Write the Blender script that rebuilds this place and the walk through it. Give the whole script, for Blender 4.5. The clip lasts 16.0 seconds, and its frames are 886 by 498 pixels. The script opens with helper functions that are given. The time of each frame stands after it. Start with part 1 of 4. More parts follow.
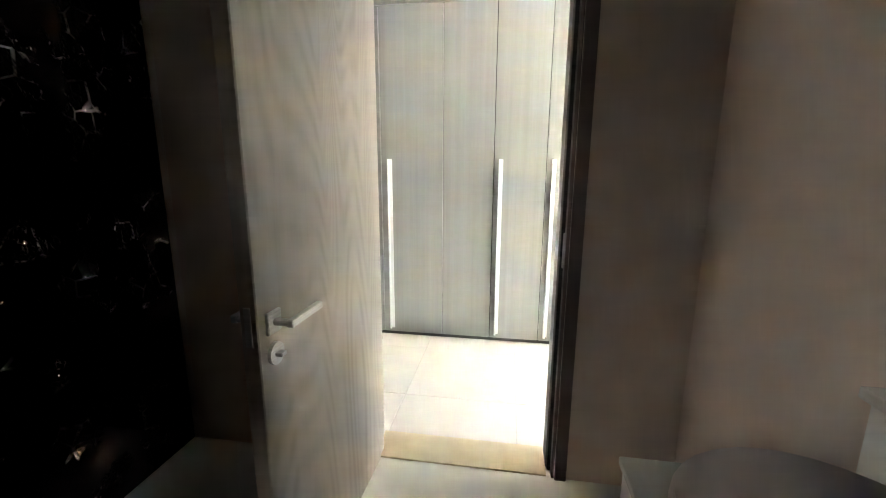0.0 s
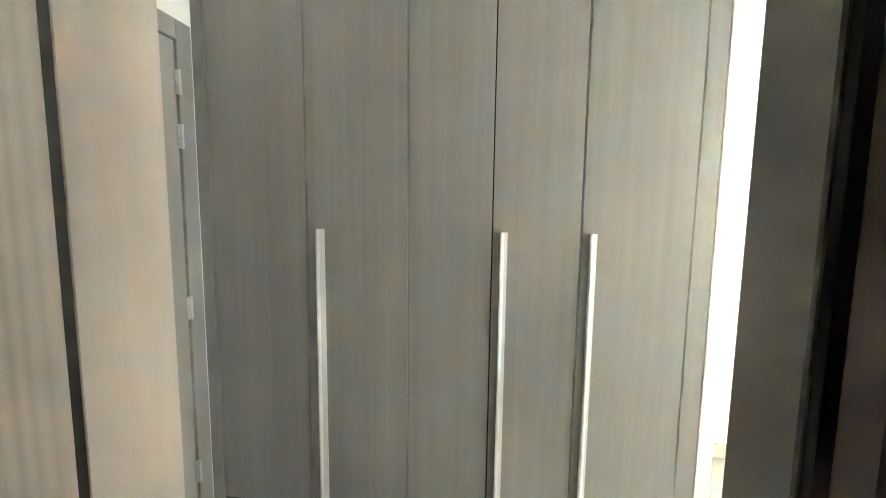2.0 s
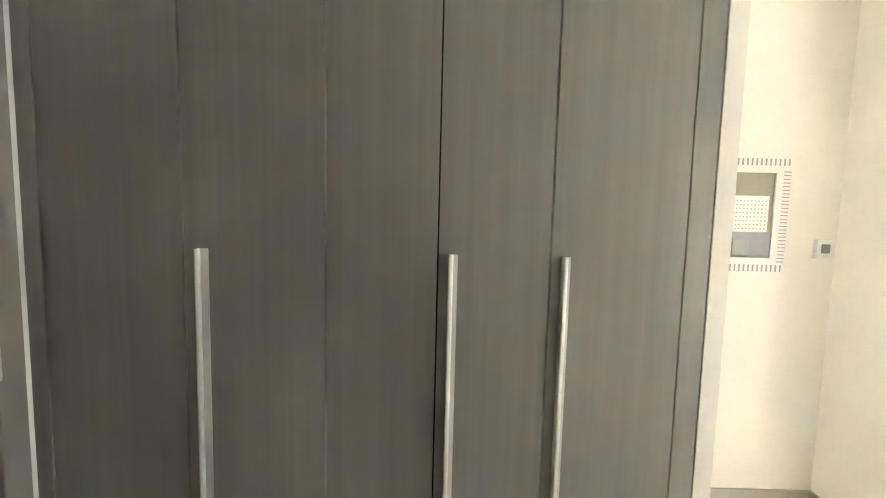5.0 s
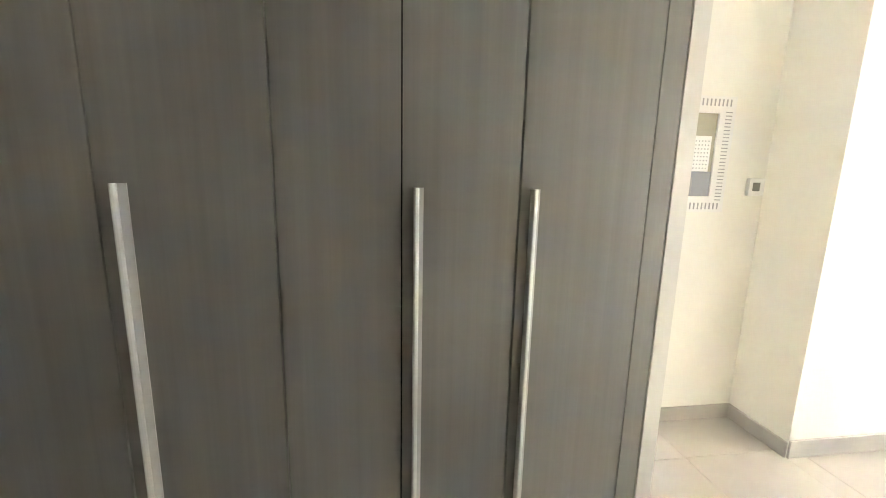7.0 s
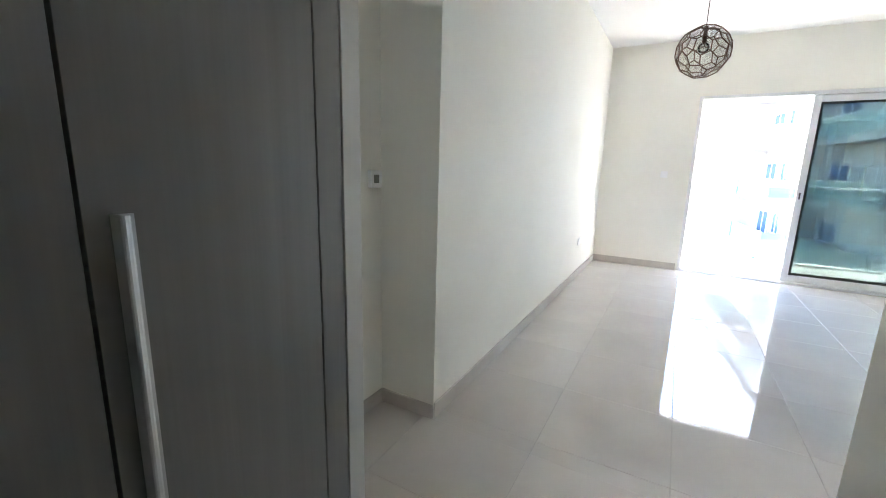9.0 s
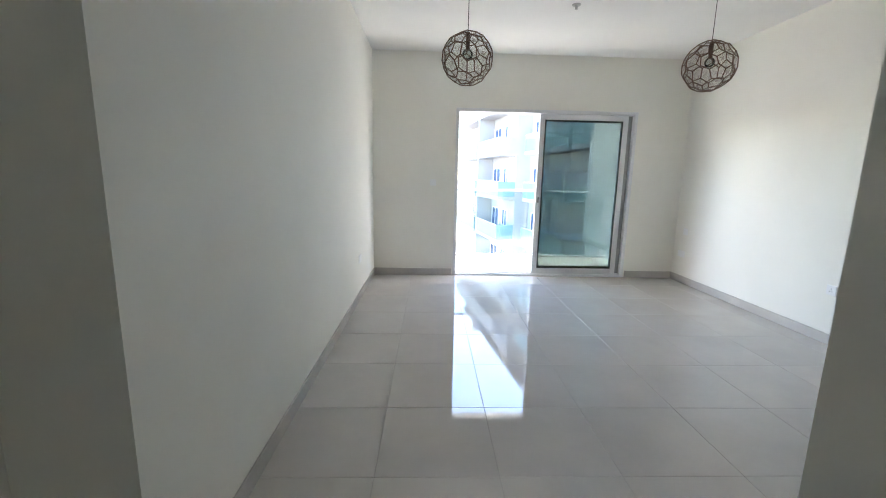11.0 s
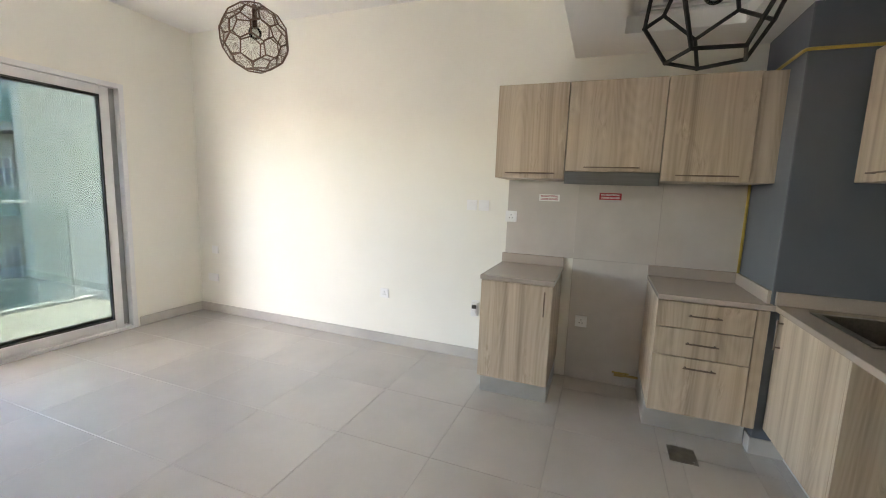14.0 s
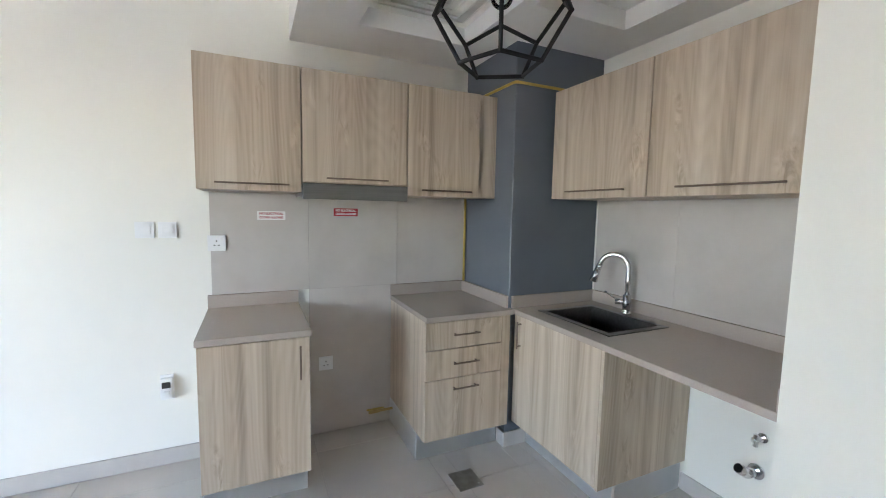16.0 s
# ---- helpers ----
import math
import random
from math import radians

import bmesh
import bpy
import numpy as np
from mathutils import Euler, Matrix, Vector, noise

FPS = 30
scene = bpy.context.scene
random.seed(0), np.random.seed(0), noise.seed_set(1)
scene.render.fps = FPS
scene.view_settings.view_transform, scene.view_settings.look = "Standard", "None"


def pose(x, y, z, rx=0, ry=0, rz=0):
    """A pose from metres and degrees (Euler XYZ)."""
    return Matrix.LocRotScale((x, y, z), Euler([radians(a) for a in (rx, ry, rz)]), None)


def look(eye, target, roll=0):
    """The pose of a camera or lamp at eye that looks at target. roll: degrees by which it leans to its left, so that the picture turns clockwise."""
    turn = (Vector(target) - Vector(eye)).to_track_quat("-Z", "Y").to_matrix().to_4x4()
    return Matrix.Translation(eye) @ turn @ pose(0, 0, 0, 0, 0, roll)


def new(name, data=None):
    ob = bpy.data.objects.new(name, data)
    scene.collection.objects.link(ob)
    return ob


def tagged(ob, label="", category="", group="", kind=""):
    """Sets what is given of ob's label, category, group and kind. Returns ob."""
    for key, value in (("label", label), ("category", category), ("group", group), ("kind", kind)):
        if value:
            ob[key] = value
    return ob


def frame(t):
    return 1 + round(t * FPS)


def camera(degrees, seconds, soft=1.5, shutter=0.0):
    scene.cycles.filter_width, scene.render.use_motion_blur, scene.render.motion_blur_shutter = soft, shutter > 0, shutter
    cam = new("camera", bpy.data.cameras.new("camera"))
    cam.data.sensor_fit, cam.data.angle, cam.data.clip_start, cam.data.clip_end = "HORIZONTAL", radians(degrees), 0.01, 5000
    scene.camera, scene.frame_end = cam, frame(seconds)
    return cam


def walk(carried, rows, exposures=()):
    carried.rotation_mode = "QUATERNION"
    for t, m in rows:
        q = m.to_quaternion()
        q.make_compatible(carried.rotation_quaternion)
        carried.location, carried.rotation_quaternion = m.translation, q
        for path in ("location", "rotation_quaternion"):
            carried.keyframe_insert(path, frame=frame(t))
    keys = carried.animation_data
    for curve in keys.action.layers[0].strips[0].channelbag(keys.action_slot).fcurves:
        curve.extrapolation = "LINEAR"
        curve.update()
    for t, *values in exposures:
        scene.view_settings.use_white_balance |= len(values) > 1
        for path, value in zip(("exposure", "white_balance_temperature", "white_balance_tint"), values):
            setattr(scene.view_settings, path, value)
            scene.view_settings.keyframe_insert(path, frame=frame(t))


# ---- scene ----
cam = camera(94.2, 16.0, soft=1.0)
PATH = [
    (0, (3.167, -6.58, 1.241), (1.23, -6.882, 0.844), 0.3),
    (0.5, (2.881, -6.625, 1.302), (0.927, -6.842, 0.931), 0.3),
    (1, (2.563, -6.641, 1.343), (0.6, -6.848, 1.02), 0.3),
    (1.5, (2.289, -6.661, 1.362), (0.32, -6.877, 1.086), 0.3),
    (2, (2.006, -6.673, 1.389), (0.032, -6.916, 1.177), 0.7),
    (2.5, (1.816, -6.705, 1.389), (-0.161, -6.98, 1.26), 0.9),
    (3, (1.676, -6.742, 1.427), (-0.305, -7.019, 1.403), 0.8),
    (3.5, (1.621, -6.718, 1.45), (-0.367, -6.936, 1.483), 1.2),
    (4, (1.612, -6.679, 1.447), (-0.383, -6.804, 1.486), 1.1),
    (4.5, (1.608, -6.663, 1.43), (-0.391, -6.709, 1.395), 1.4),
    (5, (1.601, -6.662, 1.405), (-0.392, -6.665, 1.237), 1.4),
    (7.5, (1.448, -6.739, 1.324), (-0.439, -6.271, 0.856), 1.6),
    (8, (1.282, -6.693, 1.351), (-0.441, -5.771, 0.929), 1.9),
    (8.5, (1.177, -6.631, 1.35), (-0.216, -5.257, 0.938), 1.9),
    (9, (1.018, -6.564, 1.36), (0.061, -4.852, 0.965), 1.5),
    (9.5, (0.91, -6.46, 1.37), (0.334, -4.594, 1.014), 1.75),
    (12, (0.745, -5.286, 1.431), (1.2477, -3.3817, 1.086), 1.0),
    (12.5, (0.72, -5.008, 1.418), (1.5622, -3.2269, 1.074), 1.3),
    (13, (0.765, -4.751, 1.44), (2.0074, -3.2183, 1.11), 1.6),
    (13.5, (0.876, -4.525, 1.438), (2.4681, -3.3516, 1.138), 1.9),
    (14, (1.005, -4.273, 1.451), (2.8555, -3.5655, 1.179), 2.1),
    (14.5, (1.096, -4.089, 1.491), (3.0550, -3.7978, 1.212), 1.6),
    (15, (1.208, -3.951, 1.485), (3.1865, -4.0899, 1.226), 1.5),
    (15.5, (1.453, -3.861, 1.481), (3.3742, -4.3707, 1.254), 1.4),
    (16, (1.667, -3.772, 1.495), (3.4751, -4.6063, 1.305), 1.1),
]
walk(cam, [(t, look(eye, target, roll)) for t, eye, target, roll in PATH], [(0, 10.32, 7700, 17), (0.5, 10.02, 7700, 17), (1.5, 9.85, 7700, 16), (2.0, 9.0, 7800, 13), (3, 8.2, 8000, 13), (5.2, 8.05, 8300, 18), (7.5, 7.95, 7900, 16), (8.0, 7.6, 7000, 14), (8.5, 6.45, 6600, 14), (9, 5.95, 6600, 14), (9.7, 5.65, 6700, 13), (12, 4.75, 6500, 12), (13, 4.75, 6800, 12), (13.5, 4.92, 7500, 16), (14, 5.35, 7600, 17), (15, 5.52, 6600, 16), (16, 5.72, 6500, 16)])

# ---- world, sun and sky ----
SUN_AZ, SUN_EL = radians(86), radians(50)      # clockwise from +y, over the horizon
world = bpy.data.worlds.new("sky")
scene.world = world
world.use_nodes = True
_sky = world.node_tree.nodes.new("ShaderNodeTexSky")
_sky.sky_type, _sky.sun_disc = "NISHITA", False
_sky.sun_elevation, _sky.sun_rotation = SUN_EL, SUN_AZ
world.node_tree.links.new(_sky.outputs[0], world.node_tree.nodes["Background"].inputs[0])
world.node_tree.nodes["Background"].inputs[1].default_value = 0.082
sun = new("sun", bpy.data.lights.new("sun", "SUN"))
sun.data.energy, sun.data.angle, sun.data.color = 4.4, radians(0.5), (1.0, 0.96, 0.9)
sun.matrix_world = look((0, 0, 30), (0 - math.sin(SUN_AZ) * 10, 0 - math.cos(SUN_AZ) * 10, 30 - math.tan(SUN_EL) * 10))

# daylight goes on from wall to wall deep into the windowless rooms
scene.cycles.max_bounces, scene.cycles.diffuse_bounces, scene.cycles.glossy_bounces = 24, 20, 8
# guides the sampling of the sky through the balcony door; it gives no light of its own
portal = new("sky_portal", bpy.data.lights.new("sky_portal", "AREA"))
portal.data.shape, portal.data.size, portal.data.size_y = "RECTANGLE", 2.5, 2.33
portal.data.cycles.is_portal = True
portal.matrix_world = look((2.39, 0.19, 1.17), (2.39, -5, 1.17))


# ---- materials ----
def base_mat(name, rough=0.5, metal=0.0, spec=0.5):
    m = bpy.data.materials.new(name)
    m.use_nodes = True
    b = m.node_tree.nodes["Principled BSDF"]
    b.inputs["Roughness"].default_value, b.inputs["Metallic"].default_value = rough, metal
    b.inputs["Specular IOR Level"].default_value = spec
    return m, m.node_tree.nodes, m.node_tree.links, b


def coords(n, l, scale=(1, 1, 1), shuffle=True):
    tc, mp = n.new("ShaderNodeTexCoord"), n.new("ShaderNodeMapping")
    mp.inputs["Scale"].default_value = scale
    if shuffle:
        oi, mul = n.new("ShaderNodeObjectInfo"), n.new("ShaderNodeMath")
        mul.operation = "MULTIPLY"
        mul.inputs[1].default_value = 37.0
        add = n.new("ShaderNodeVectorMath")
        l.new(oi.outputs["Random"], mul.inputs[0])
        l.new(tc.outputs["Object"], add.inputs[0])
        l.new(mul.outputs[0], add.inputs[1])
        l.new(add.outputs[0], mp.inputs[0])
    else:
        l.new(tc.outputs["Object"], mp.inputs[0])
    return mp.outputs[0]


def noise_tex(n, l, vec, scale, detail=4.0, rough=0.55, distort=0.0):
    t = n.new("ShaderNodeTexNoise")
    t.inputs["Scale"].default_value, t.inputs["Detail"].default_value = scale, detail
    t.inputs["Roughness"].default_value, t.inputs["Distortion"].default_value = rough, distort
    l.new(vec, t.inputs["Vector"])
    return t.outputs["Fac"]


def ramp(n, l, fac, *stops):
    r = n.new("ShaderNodeValToRGB")
    while len(r.color_ramp.elements) < len(stops):
        r.color_ramp.elements.new(0.5)
    for e, (p, c) in zip(r.color_ramp.elements, stops):
        e.position, e.color = p, (*c, 1)
    l.new(fac, r.inputs[0])
    return r.outputs[0]


def bump(n, l, b, fac, strength, dist=0.002):
    k = n.new("ShaderNodeBump")
    k.inputs["Strength"].default_value, k.inputs["Distance"].default_value = strength, dist
    l.new(fac, k.inputs["Height"])
    l.new(k.outputs[0], b.inputs["Normal"])


def mixed(name, c1, c2, scale, rough=0.5, metal=0.0, spec=0.5, bumps=0.0, fine=60.0, stretch=(1, 1, 1), shuffle=True, rough2=None, lo=0.3, hi=0.7):
    """Two close tones over a slow noise, with a fine relief."""
    m, n, l, b = base_mat(name, rough, metal, spec)
    v = coords(n, l, stretch, shuffle)
    f = noise_tex(n, l, v, scale)
    l.new(ramp(n, l, f, (lo, c1), (hi, c2)), b.inputs["Base Color"])
    if bumps:
        bump(n, l, b, noise_tex(n, l, v, fine, 3.0), bumps)
    if rough2 is not None:
        r = ramp(n, l, noise_tex(n, l, v, scale * 1.7), (0.3, (rough,) * 3), (0.7, (rough2,) * 3))
        l.new(r, b.inputs["Roughness"])
    return m


def wood(name, dark, mid, light, scale=1.0, rough=0.5, contrast=1.0, figure=0.5, fine=0.12, rings=0.0, streak=0.24):
    """Upright grain: broad soft streaks, narrow streaks, fine pores and patches of curly figure."""
    m, n, l, b = base_mat(name, rough, 0.0, 0.5)

    def blend(fac, a, c):
        k = n.new("ShaderNodeMix")
        if isinstance(fac, float):
            k.inputs[0].default_value = fac
        else:
            l.new(fac, k.inputs[0])
        l.new(a, k.inputs[2])
        l.new(c, k.inputs[3])
        return k.outputs[0]
    broad = noise_tex(n, l, coords(n, l, (11 * scale, 11 * scale, 0.16 * scale)), 1.5, 2.5, 0.5, 0.05)
    narrow = noise_tex(n, l, coords(n, l, (30 * scale, 30 * scale, 0.45 * scale)), 1.3, 4.0, 0.6, 0.1)
    pores = noise_tex(n, l, coords(n, l, (150 * scale, 150 * scale, 2.2 * scale)), 1.0, 2.0)
    curl = noise_tex(n, l, coords(n, l, (16 * scale, 16 * scale, 5.0 * scale)), 1.0, 4.0, 0.6, 2.6)
    patch = ramp(n, l, noise_tex(n, l, coords(n, l, (7.5 * scale, 7.5 * scale, 2.2 * scale)), 1.0, 2.0), (0.60, (0, 0, 0)), (0.69, (figure,) * 3))
    grain = blend(fine, blend(streak, broad, narrow), pores)
    grain = blend(patch, grain, curl)
    if rings:
        slow = noise_tex(n, l, coords(n, l, (3.2 * scale, 3.2 * scale, 0.42 * scale)), 1.0, 1.5, 0.4, 0.25)
        mul, sn, half = (n.new("ShaderNodeMath") for _ in range(3))
        mul.operation, sn.operation, half.operation = "MULTIPLY", "SINE", "MULTIPLY_ADD"
        mul.inputs[1].default_value = 230.0
        half.inputs[1].default_value, half.inputs[2].default_value = 0.22, 0.5
        l.new(slow, mul.inputs[0])
        l.new(mul.outputs[0], sn.inputs[0])
        l.new(sn.outputs[0], half.inputs[0])
        grain = blend(rings, grain, half.outputs[0])
    k = 0.15 / contrast
    l.new(ramp(n, l, grain, (0.5 - k * 1.15, dark), (0.5, mid), (0.5 + k, light)), b.inputs["Base Color"])
    bump(n, l, b, pores, 0.06, 0.001)
    return m


def pane_mat(name, tint, gloss=0.08, rough=0.0, body=None):
    """A thin sheet of glass: tinted straight-through light and a mirror gloss that grows at grazing angles."""
    m = bpy.data.materials.new(name)
    m.use_nodes = True
    n, l = m.node_tree.nodes, m.node_tree.links
    n.remove(n["Principled BSDF"])
    t, g, f, mx = (n.new("ShaderNodeBsdfTransparent"), n.new("ShaderNodeBsdfGlossy"), n.new("ShaderNodeFresnel"), n.new("ShaderNodeMixShader"))
    t.inputs[0].default_value = (*tint, 1)
    g.inputs["Roughness"].default_value = rough
    f.inputs["IOR"].default_value = 1.45 + gloss
    l.new(f.outputs[0], mx.inputs[0])
    through_out = t.outputs[0]
    if body:
        df, m2 = n.new("ShaderNodeBsdfDiffuse"), n.new("ShaderNodeMixShader")
        df.inputs[0].default_value = (*body, 1)
        m2.inputs[0].default_value = 0.5
        l.new(t.outputs[0], m2.inputs[1])
        l.new(df.outputs[0], m2.inputs[2])
        through_out = m2.outputs[0]
    l.new(through_out, mx.inputs[1])
    l.new(g.outputs[0], mx.inputs[2])
    l.new(mx.outputs[0], n["Material Output"].inputs[0])
    return m


WALL = mixed("cream_wall_paint", (0.825, 0.813, 0.757), (0.86, 0.848, 0.792), 1.3, 0.6, spec=0.3, bumps=0.04, fine=220, shuffle=False)
CEIL = mixed("white_ceiling_paint", (0.80, 0.80, 0.79), (0.84, 0.84, 0.83), 1.1, 0.7, spec=0.25, bumps=0.03, fine=240, shuffle=False)
TILE = mixed("polished_porcelain", (0.51, 0.482, 0.45), (0.57, 0.54, 0.505), 2.2, 0.022, spec=1.0, rough2=0.05)
GROUT = mixed("grey_grout", (0.40, 0.38, 0.355), (0.46, 0.44, 0.41), 9, 0.9, bumps=0.2)
SKIRT = mixed("skirting_tile", (0.50, 0.47, 0.44), (0.57, 0.54, 0.505), 4, 0.25, spec=0.5)
OAK = wood("light_oak_laminate", (0.34, 0.262, 0.188), (0.53, 0.433, 0.332), (0.64, 0.547, 0.442), 1.0, 0.42, 1.0, 0.9, 0.1, 0.10, 0.3)
GREYWOOD = wood("grey_stained_wood", (0.20, 0.196, 0.182), (0.252, 0.247, 0.231), (0.305, 0.299, 0.282), 1.1, 0.36, 0.48, 0.0, 0.12, 0.0, 0.45)
GREYPLAIN = mixed("grey_lacquer", (0.23, 0.22, 0.20), (0.26, 0.25, 0.228), 3, 0.36, spec=0.5, bumps=0.03, fine=180)
BATHDOOR = wood("washed_wood_veneer", (0.33, 0.285, 0.25), (0.43, 0.38, 0.335), (0.475, 0.425, 0.38), 0.9, 0.42, 0.75, 0.5, 0.12, 0.36)
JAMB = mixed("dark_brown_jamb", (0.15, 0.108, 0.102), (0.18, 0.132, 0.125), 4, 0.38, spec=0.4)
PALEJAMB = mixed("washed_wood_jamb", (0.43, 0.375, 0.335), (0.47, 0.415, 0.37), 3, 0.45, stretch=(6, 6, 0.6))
TAUPE = mixed("taupe_wall_tile", (0.60, 0.475, 0.41), (0.65, 0.525, 0.455), 2.5, 0.35, spec=0.4, bumps=0.03, shuffle=False)
BATHFLOOR = mixed("grey_bath_tile", (0.62, 0.60, 0.56), (0.68, 0.66, 0.62), 3, 0.35, bumps=0.04)
MARBLE = mixed("cream_marble", (0.52, 0.44, 0.30), (0.62, 0.54, 0.40), 6, 0.2)
STEEL = mixed("brushed_steel", (0.46, 0.46, 0.45), (0.56, 0.56, 0.55), 5, 0.28, 1.0, stretch=(1, 1, 40), rough2=0.36)
ALU = mixed("satin_aluminium", (0.62, 0.63, 0.64), (0.72, 0.73, 0.74), 4, 0.32, 1.0, rough2=0.42)
HANDLEALU = mixed("anodised_handle", (0.70, 0.70, 0.69), (0.77, 0.77, 0.76), 4, 0.5, 0.65, rough2=0.58)
KICKALU = mixed("matt_aluminium_foil", (0.66, 0.67, 0.68), (0.74, 0.75, 0.76), 4, 0.36, 0.92, rough2=0.46)
CHROME = mixed("polished_chrome", (0.70, 0.70, 0.70), (0.78, 0.78, 0.78), 4, 0.07, 1.0)
BRONZEBAR = mixed("bronze_handle_metal", (0.20, 0.155, 0.125), (0.28, 0.22, 0.18), 9, 0.34, 1.0)
QUARTZ = mixed("beige_quartz", (0.455, 0.388, 0.340), (0.482, 0.413, 0.364), 130, 0.11, spec=0.5)
SPLASH = mixed("grey_splashback_tile", (0.525, 0.49, 0.455), (0.62, 0.58, 0.545), 2.6, 0.05, spec=0.55, rough2=0.09)
SLATE = mixed("blue_grey_paint", (0.125, 0.143, 0.17), (0.145, 0.165, 0.193), 2, 0.5, spec=0.35, bumps=0.04, fine=200)
YELLOWPIPE = mixed("ochre_gas_pipe", (0.42, 0.29, 0.05), (0.52, 0.37, 0.08), 12, 0.35)
WHITEPL = mixed("white_plastic", (0.80, 0.80, 0.79), (0.84, 0.84, 0.83), 8, 0.3)
PLATEW = mixed("cool_white_plate", (0.83, 0.835, 0.84), (0.86, 0.865, 0.87), 8, 0.3)
GREYPL = mixed("grey_plastic", (0.30, 0.31, 0.31), (0.38, 0.39, 0.39), 8, 0.35)
DARKPL = mixed("dark_plastic", (0.02, 0.02, 0.022), (0.035, 0.035, 0.038), 8, 0.3)
NIB = mixed("pale_grey_panel", (0.70, 0.69, 0.655), (0.74, 0.73, 0.695), 2, 0.5, bumps=0.03, fine=200)
# near-black that paints the shade in door seams and a pipe's bore
GAPBLACK = mixed("matt_gap_black", (0.008, 0.008, 0.008), (0.014, 0.014, 0.013), 8, 0.9, spec=0.1)
BLACKMET = mixed("black_powder_coat", (0.009, 0.009, 0.010), (0.016, 0.016, 0.017), 20, 0.55, spec=0.3, bumps=0.05)
COPPER = mixed("dark_copper_lattice", (0.115, 0.07, 0.052), (0.20, 0.125, 0.095), 14, 0.38, 0.85)
UPVC = mixed("white_window_frame", (0.74, 0.75, 0.77), (0.79, 0.80, 0.82), 3, 0.3)
GASKET = mixed("black_rubber_gasket", (0.012, 0.012, 0.012), (0.03, 0.03, 0.03), 20, 0.6)
BASIN = mixed("gunmetal_steel", (0.20, 0.182, 0.168), (0.26, 0.238, 0.22), 60, 0.42, 1.0, bumps=0.03)
RED = mixed("red_sticker", (0.34, 0.010, 0.025), (0.40, 0.016, 0.03), 9, 0.35)
CERAMIC = mixed("white_ceramic", (0.70, 0.69, 0.68), (0.76, 0.75, 0.74), 3, 0.12)
LIDGREY = mixed("mauve_grey_lid", (0.50, 0.455, 0.475), (0.56, 0.51, 0.53), 3, 0.35)
RENDERW = mixed("white_facade_render", (0.66, 0.66, 0.65), (0.74, 0.74, 0.73), 0.35, 0.8, spec=0.2, shuffle=False, bumps=0.1, fine=30)
# white render with a darkened colour, so strong daylight on it doesn't wash out
DIMRENDER = mixed("dimmed_facade_render", (0.355, 0.357, 0.36), (0.42, 0.422, 0.424), 0.35, 0.8, spec=0.2, shuffle=False)
# tile colour taken down so the sunlit balcony floor looks shaded
BALCTILE = mixed("dimmed_balcony_tile", (0.155, 0.153, 0.148), (0.195, 0.192, 0.186), 2, 0.4)
FARGLASS = mixed("blue_window_glass", (0.04, 0.075, 0.16), (0.065, 0.11, 0.21), 0.6, 0.06, spec=0.6)
AQUA = pane_mat("aqua_balcony_glass", (0.70, 0.86, 0.86), -0.2, 0.1, (0.36, 0.54, 0.545))
TINTED = pane_mat("grey_tinted_glass", (0.31, 0.35, 0.34), 0.1)
CLEAR = pane_mat("clear_glass", (0.90, 0.92, 0.91), 0.1)
SAND = mixed("pale_ground", (0.085, 0.08, 0.072), (0.14, 0.13, 0.118), 0.05, 0.9, shuffle=False)
ROADM = mixed("grey_asphalt", (0.05, 0.05, 0.05), (0.08, 0.08, 0.08), 0.4, 0.9, shuffle=False)


def black_marble():
    """Polished black stone; its broken, angular white lines are painted glints."""
    m, n, l, b = base_mat("black_marble", 0.07, 0.0, 0.5)
    v = coords(n, l, (1, 1, 1), False)
    vo = n.new("ShaderNodeTexVoronoi")
    vo.feature = "DISTANCE_TO_EDGE"
    vo.inputs["Scale"].default_value = 12.0
    l.new(v, vo.inputs["Vector"])
    gate = ramp(n, l, noise_tex(n, l, v, 7.0, 4.0, 0.7), (0.53, (0, 0, 0)), (0.58, (1, 1, 1)))
    line = ramp(n, l, vo.outputs["Distance"], (0.02, (1, 1, 1)), (0.05, (0, 0, 0)))
    mul = n.new("ShaderNodeMix")
    mul.data_type, mul.blend_type = "RGBA", "MULTIPLY"
    mul.inputs[0].default_value = 1.0
    l.new(gate, mul.inputs[6])
    l.new(line, mul.inputs[7])
    # near-white lines in the colour stand in for doorway reflections on chipped facets
    l.new(ramp(n, l, mul.outputs[2], (0.0, (0.006, 0.006, 0.007)), (1.0, (0.86, 0.84, 0.83))), b.inputs["Base Color"])
    chip = n.new("ShaderNodeTexVoronoi")
    chip.inputs["Scale"].default_value = 16.0
    l.new(v, chip.inputs["Vector"])
    dents = n.new("ShaderNodeMath")
    dents.operation = "MULTIPLY"
    l.new(chip.outputs["Distance"], dents.inputs[0])
    l.new(gate, dents.inputs[1])
    bump(n, l, b, dents.outputs[0], 1.0, 0.03)
    return m


NERO = black_marble()


# ---- mesh helpers ----
def add_box(bm, x0, x1, y0, y1, z0, z1, bevel=0.0, seg=2):
    r = bmesh.ops.create_cube(bm, size=1.0)
    for v in r["verts"]:
        v.co = Vector(((x0 + x1) / 2 + v.co.x * (x1 - x0), (y0 + y1) / 2 + v.co.y * (y1 - y0), (z0 + z1) / 2 + v.co.z * (z1 - z0)))
    if bevel:
        es = list({e for v in r["verts"] for e in v.link_edges})
        bmesh.ops.bevel(bm, geom=es, offset=bevel, segments=seg, affect="EDGES", profile=0.6)
    return bm


def box(x0, x1, y0, y1, z0, z1, bevel=0.0, seg=2):
    return add_box(bmesh.new(), x0, x1, y0, y1, z0, z1, bevel, seg)


